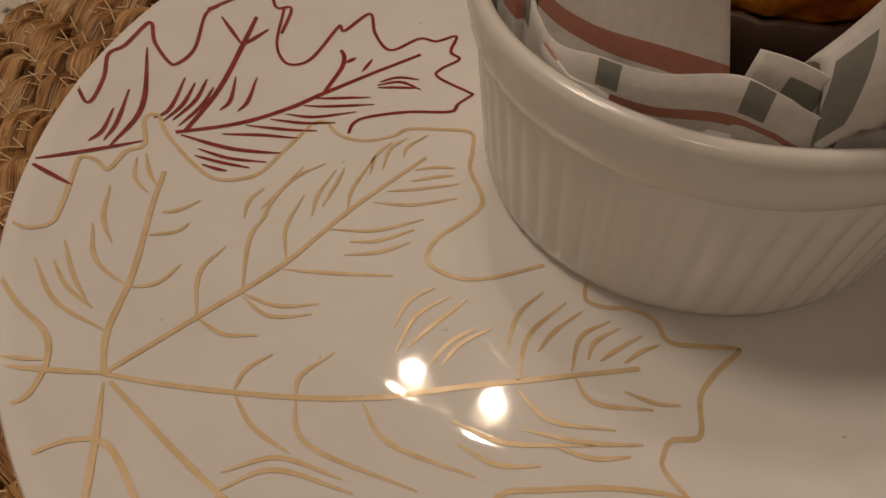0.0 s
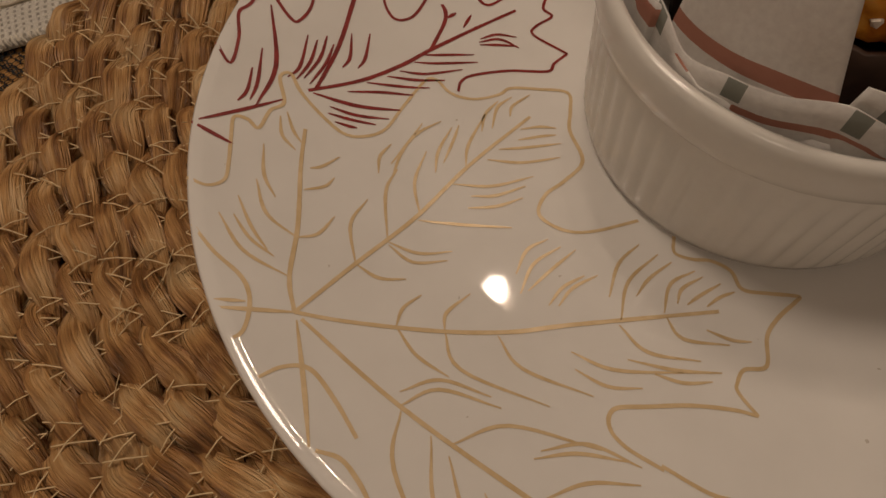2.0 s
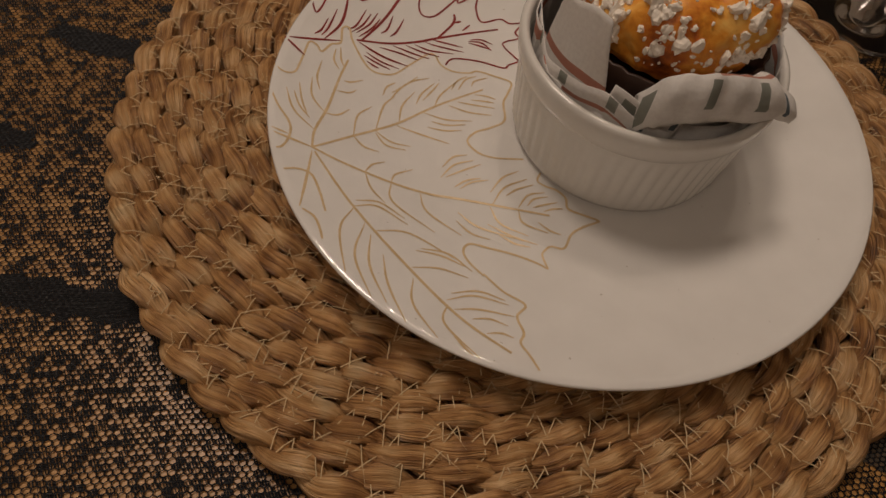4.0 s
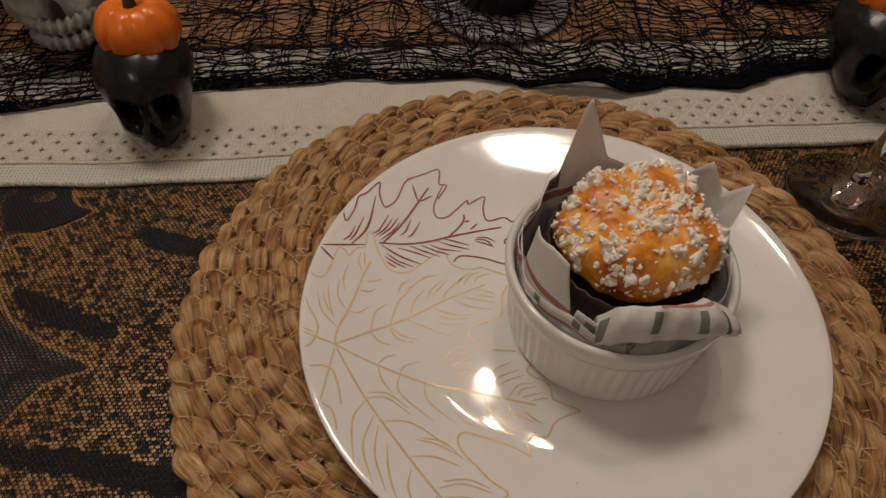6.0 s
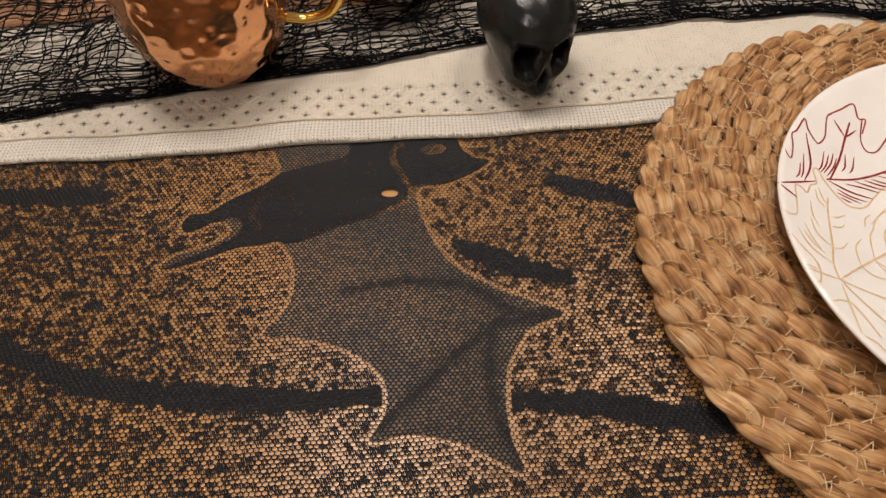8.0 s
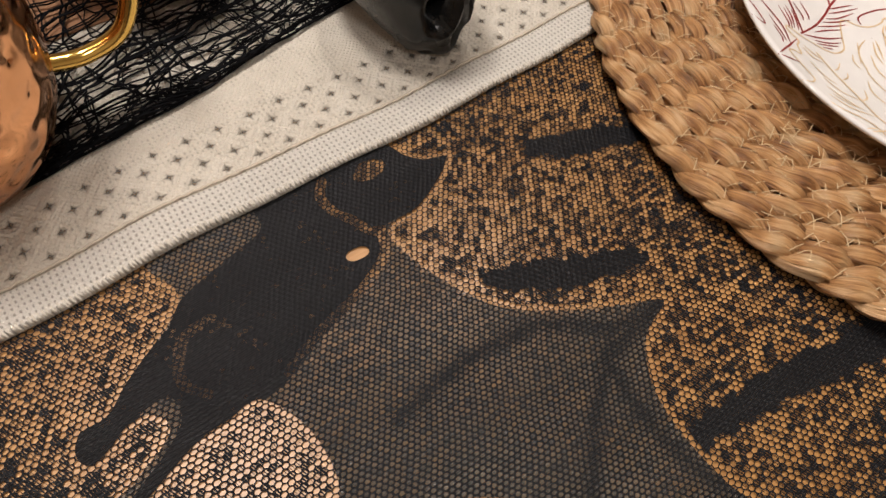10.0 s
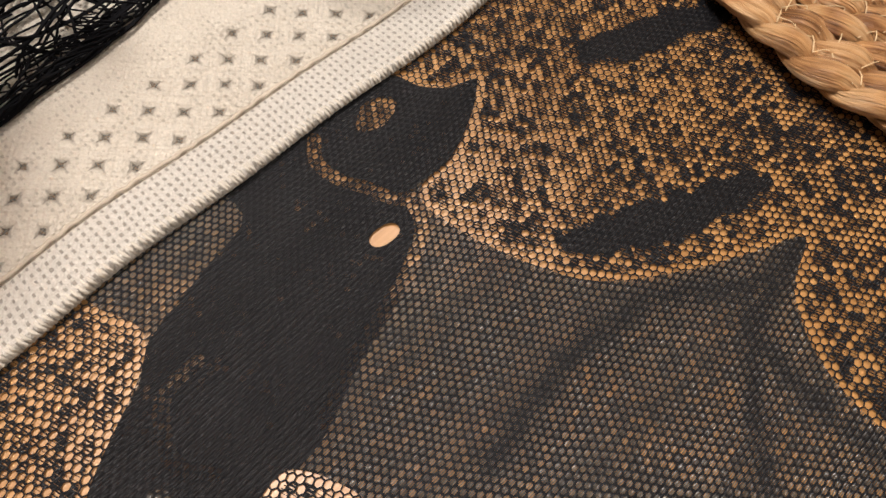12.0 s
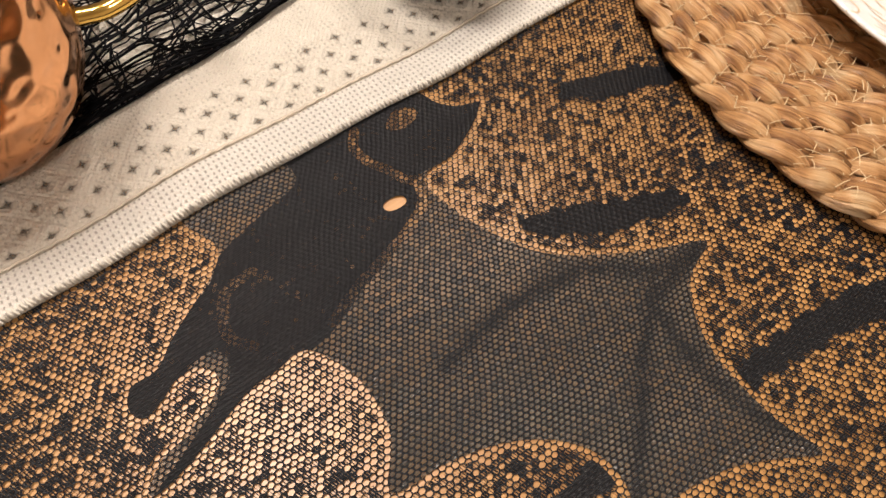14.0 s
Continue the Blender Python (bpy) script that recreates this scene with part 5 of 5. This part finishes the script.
def mug():
    cup = thing("copper_mug", (-0.424, 0.196, 0.0075), "hammered copper mug with a brass handle", "mug")
    cup.scale = (1.18, 1.18, 1.12)
    outer = [(0.0005, 0.0), (0.026, 0.0), (0.030, 0.002), (0.0355, 0.010), (0.0405, 0.022), (0.0432, 0.036), (0.0438, 0.050), (0.0425, 0.066), (0.0400, 0.080), (0.0388, 0.092), (0.0398, 0.0955)]
    part("body", lathe(outer, 96), COPPER, cup)
    part("lining", lathe([(0.0398, 0.0955), (0.0390, 0.0965), (0.0378, 0.0955), (0.0370, 0.090), (0.0395, 0.060), (0.0380, 0.03), (0.0005, 0.012)], 96), TIN, cup)
    part("drink", lathe([(0.0005, 0.078), (0.0375, 0.078)], 48), DRINK, cup, "yellow drink")
    t = Tubes()
    t.add(smooth_curve([(0.0405, -0.002, 0.080), (0.056, -0.003, 0.084), (0.071, -0.003, 0.070), (0.074, -0.003, 0.048), (0.066, -0.003, 0.028), (0.052, -0.002, 0.022), (0.0395, -0.002, 0.024)], 8), 0.0031, 12)
    t.object("handle", BRASS).parent = cup


mug()


def wine_glass():
    cup = thing("wine_glass", (0.190, 0.090, 0.0008), "clear wine glass standing on the lace cloth", "wine glass")
    part("foot", lathe([(0.0005, 0.0), (0.034, 0.0), (0.0358, 0.0006), (0.036, 0.0012), (0.034, 0.0020), (0.018, 0.0040), (0.008, 0.0075), (0.0045, 0.013), (0.0005, 0.0132)], 72), GLASS, cup)
    part("stem", lathe([(0.0005, 0.0133), (0.0044, 0.0133), (0.0036, 0.025), (0.0034, 0.07), (0.0046, 0.086), (0.0005, 0.0862)], 32), GLASS, cup)
    part("bowl", lathe([(0.0005, 0.0863), (0.006, 0.0865), (0.022, 0.096), (0.035, 0.117), (0.038, 0.138), (0.034, 0.168), (0.031, 0.185), (0.0302, 0.185), (0.0332, 0.168), (0.0370, 0.138), (0.034, 0.1175), (0.021, 0.0972), (0.0005, 0.089)], 72), GLASS, cup)


wine_glass()


def candle_holder():
    stand = thing("candle_holder", (-0.003, 0.294, 0.0075), "grey glass candle holder with a dark cup, under net", "candle holder")
    stand.scale = (1.1, 1.1, 1.1)
    part("foot", lathe([(0.0005, 0.0), (0.048, 0.0), (0.0505, 0.0012), (0.051, 0.003), (0.049, 0.0046), (0.0005, 0.0056)], 72), SMOKE, stand, "round grey glass foot")
    part("cup", lathe([(0.0005, 0.0057), (0.026, 0.0057), (0.028, 0.008), (0.029, 0.055), (0.027, 0.055), (0.026, 0.010), (0.0005, 0.009)], 64), BLACK, stand, "dark cup")


candle_holder()
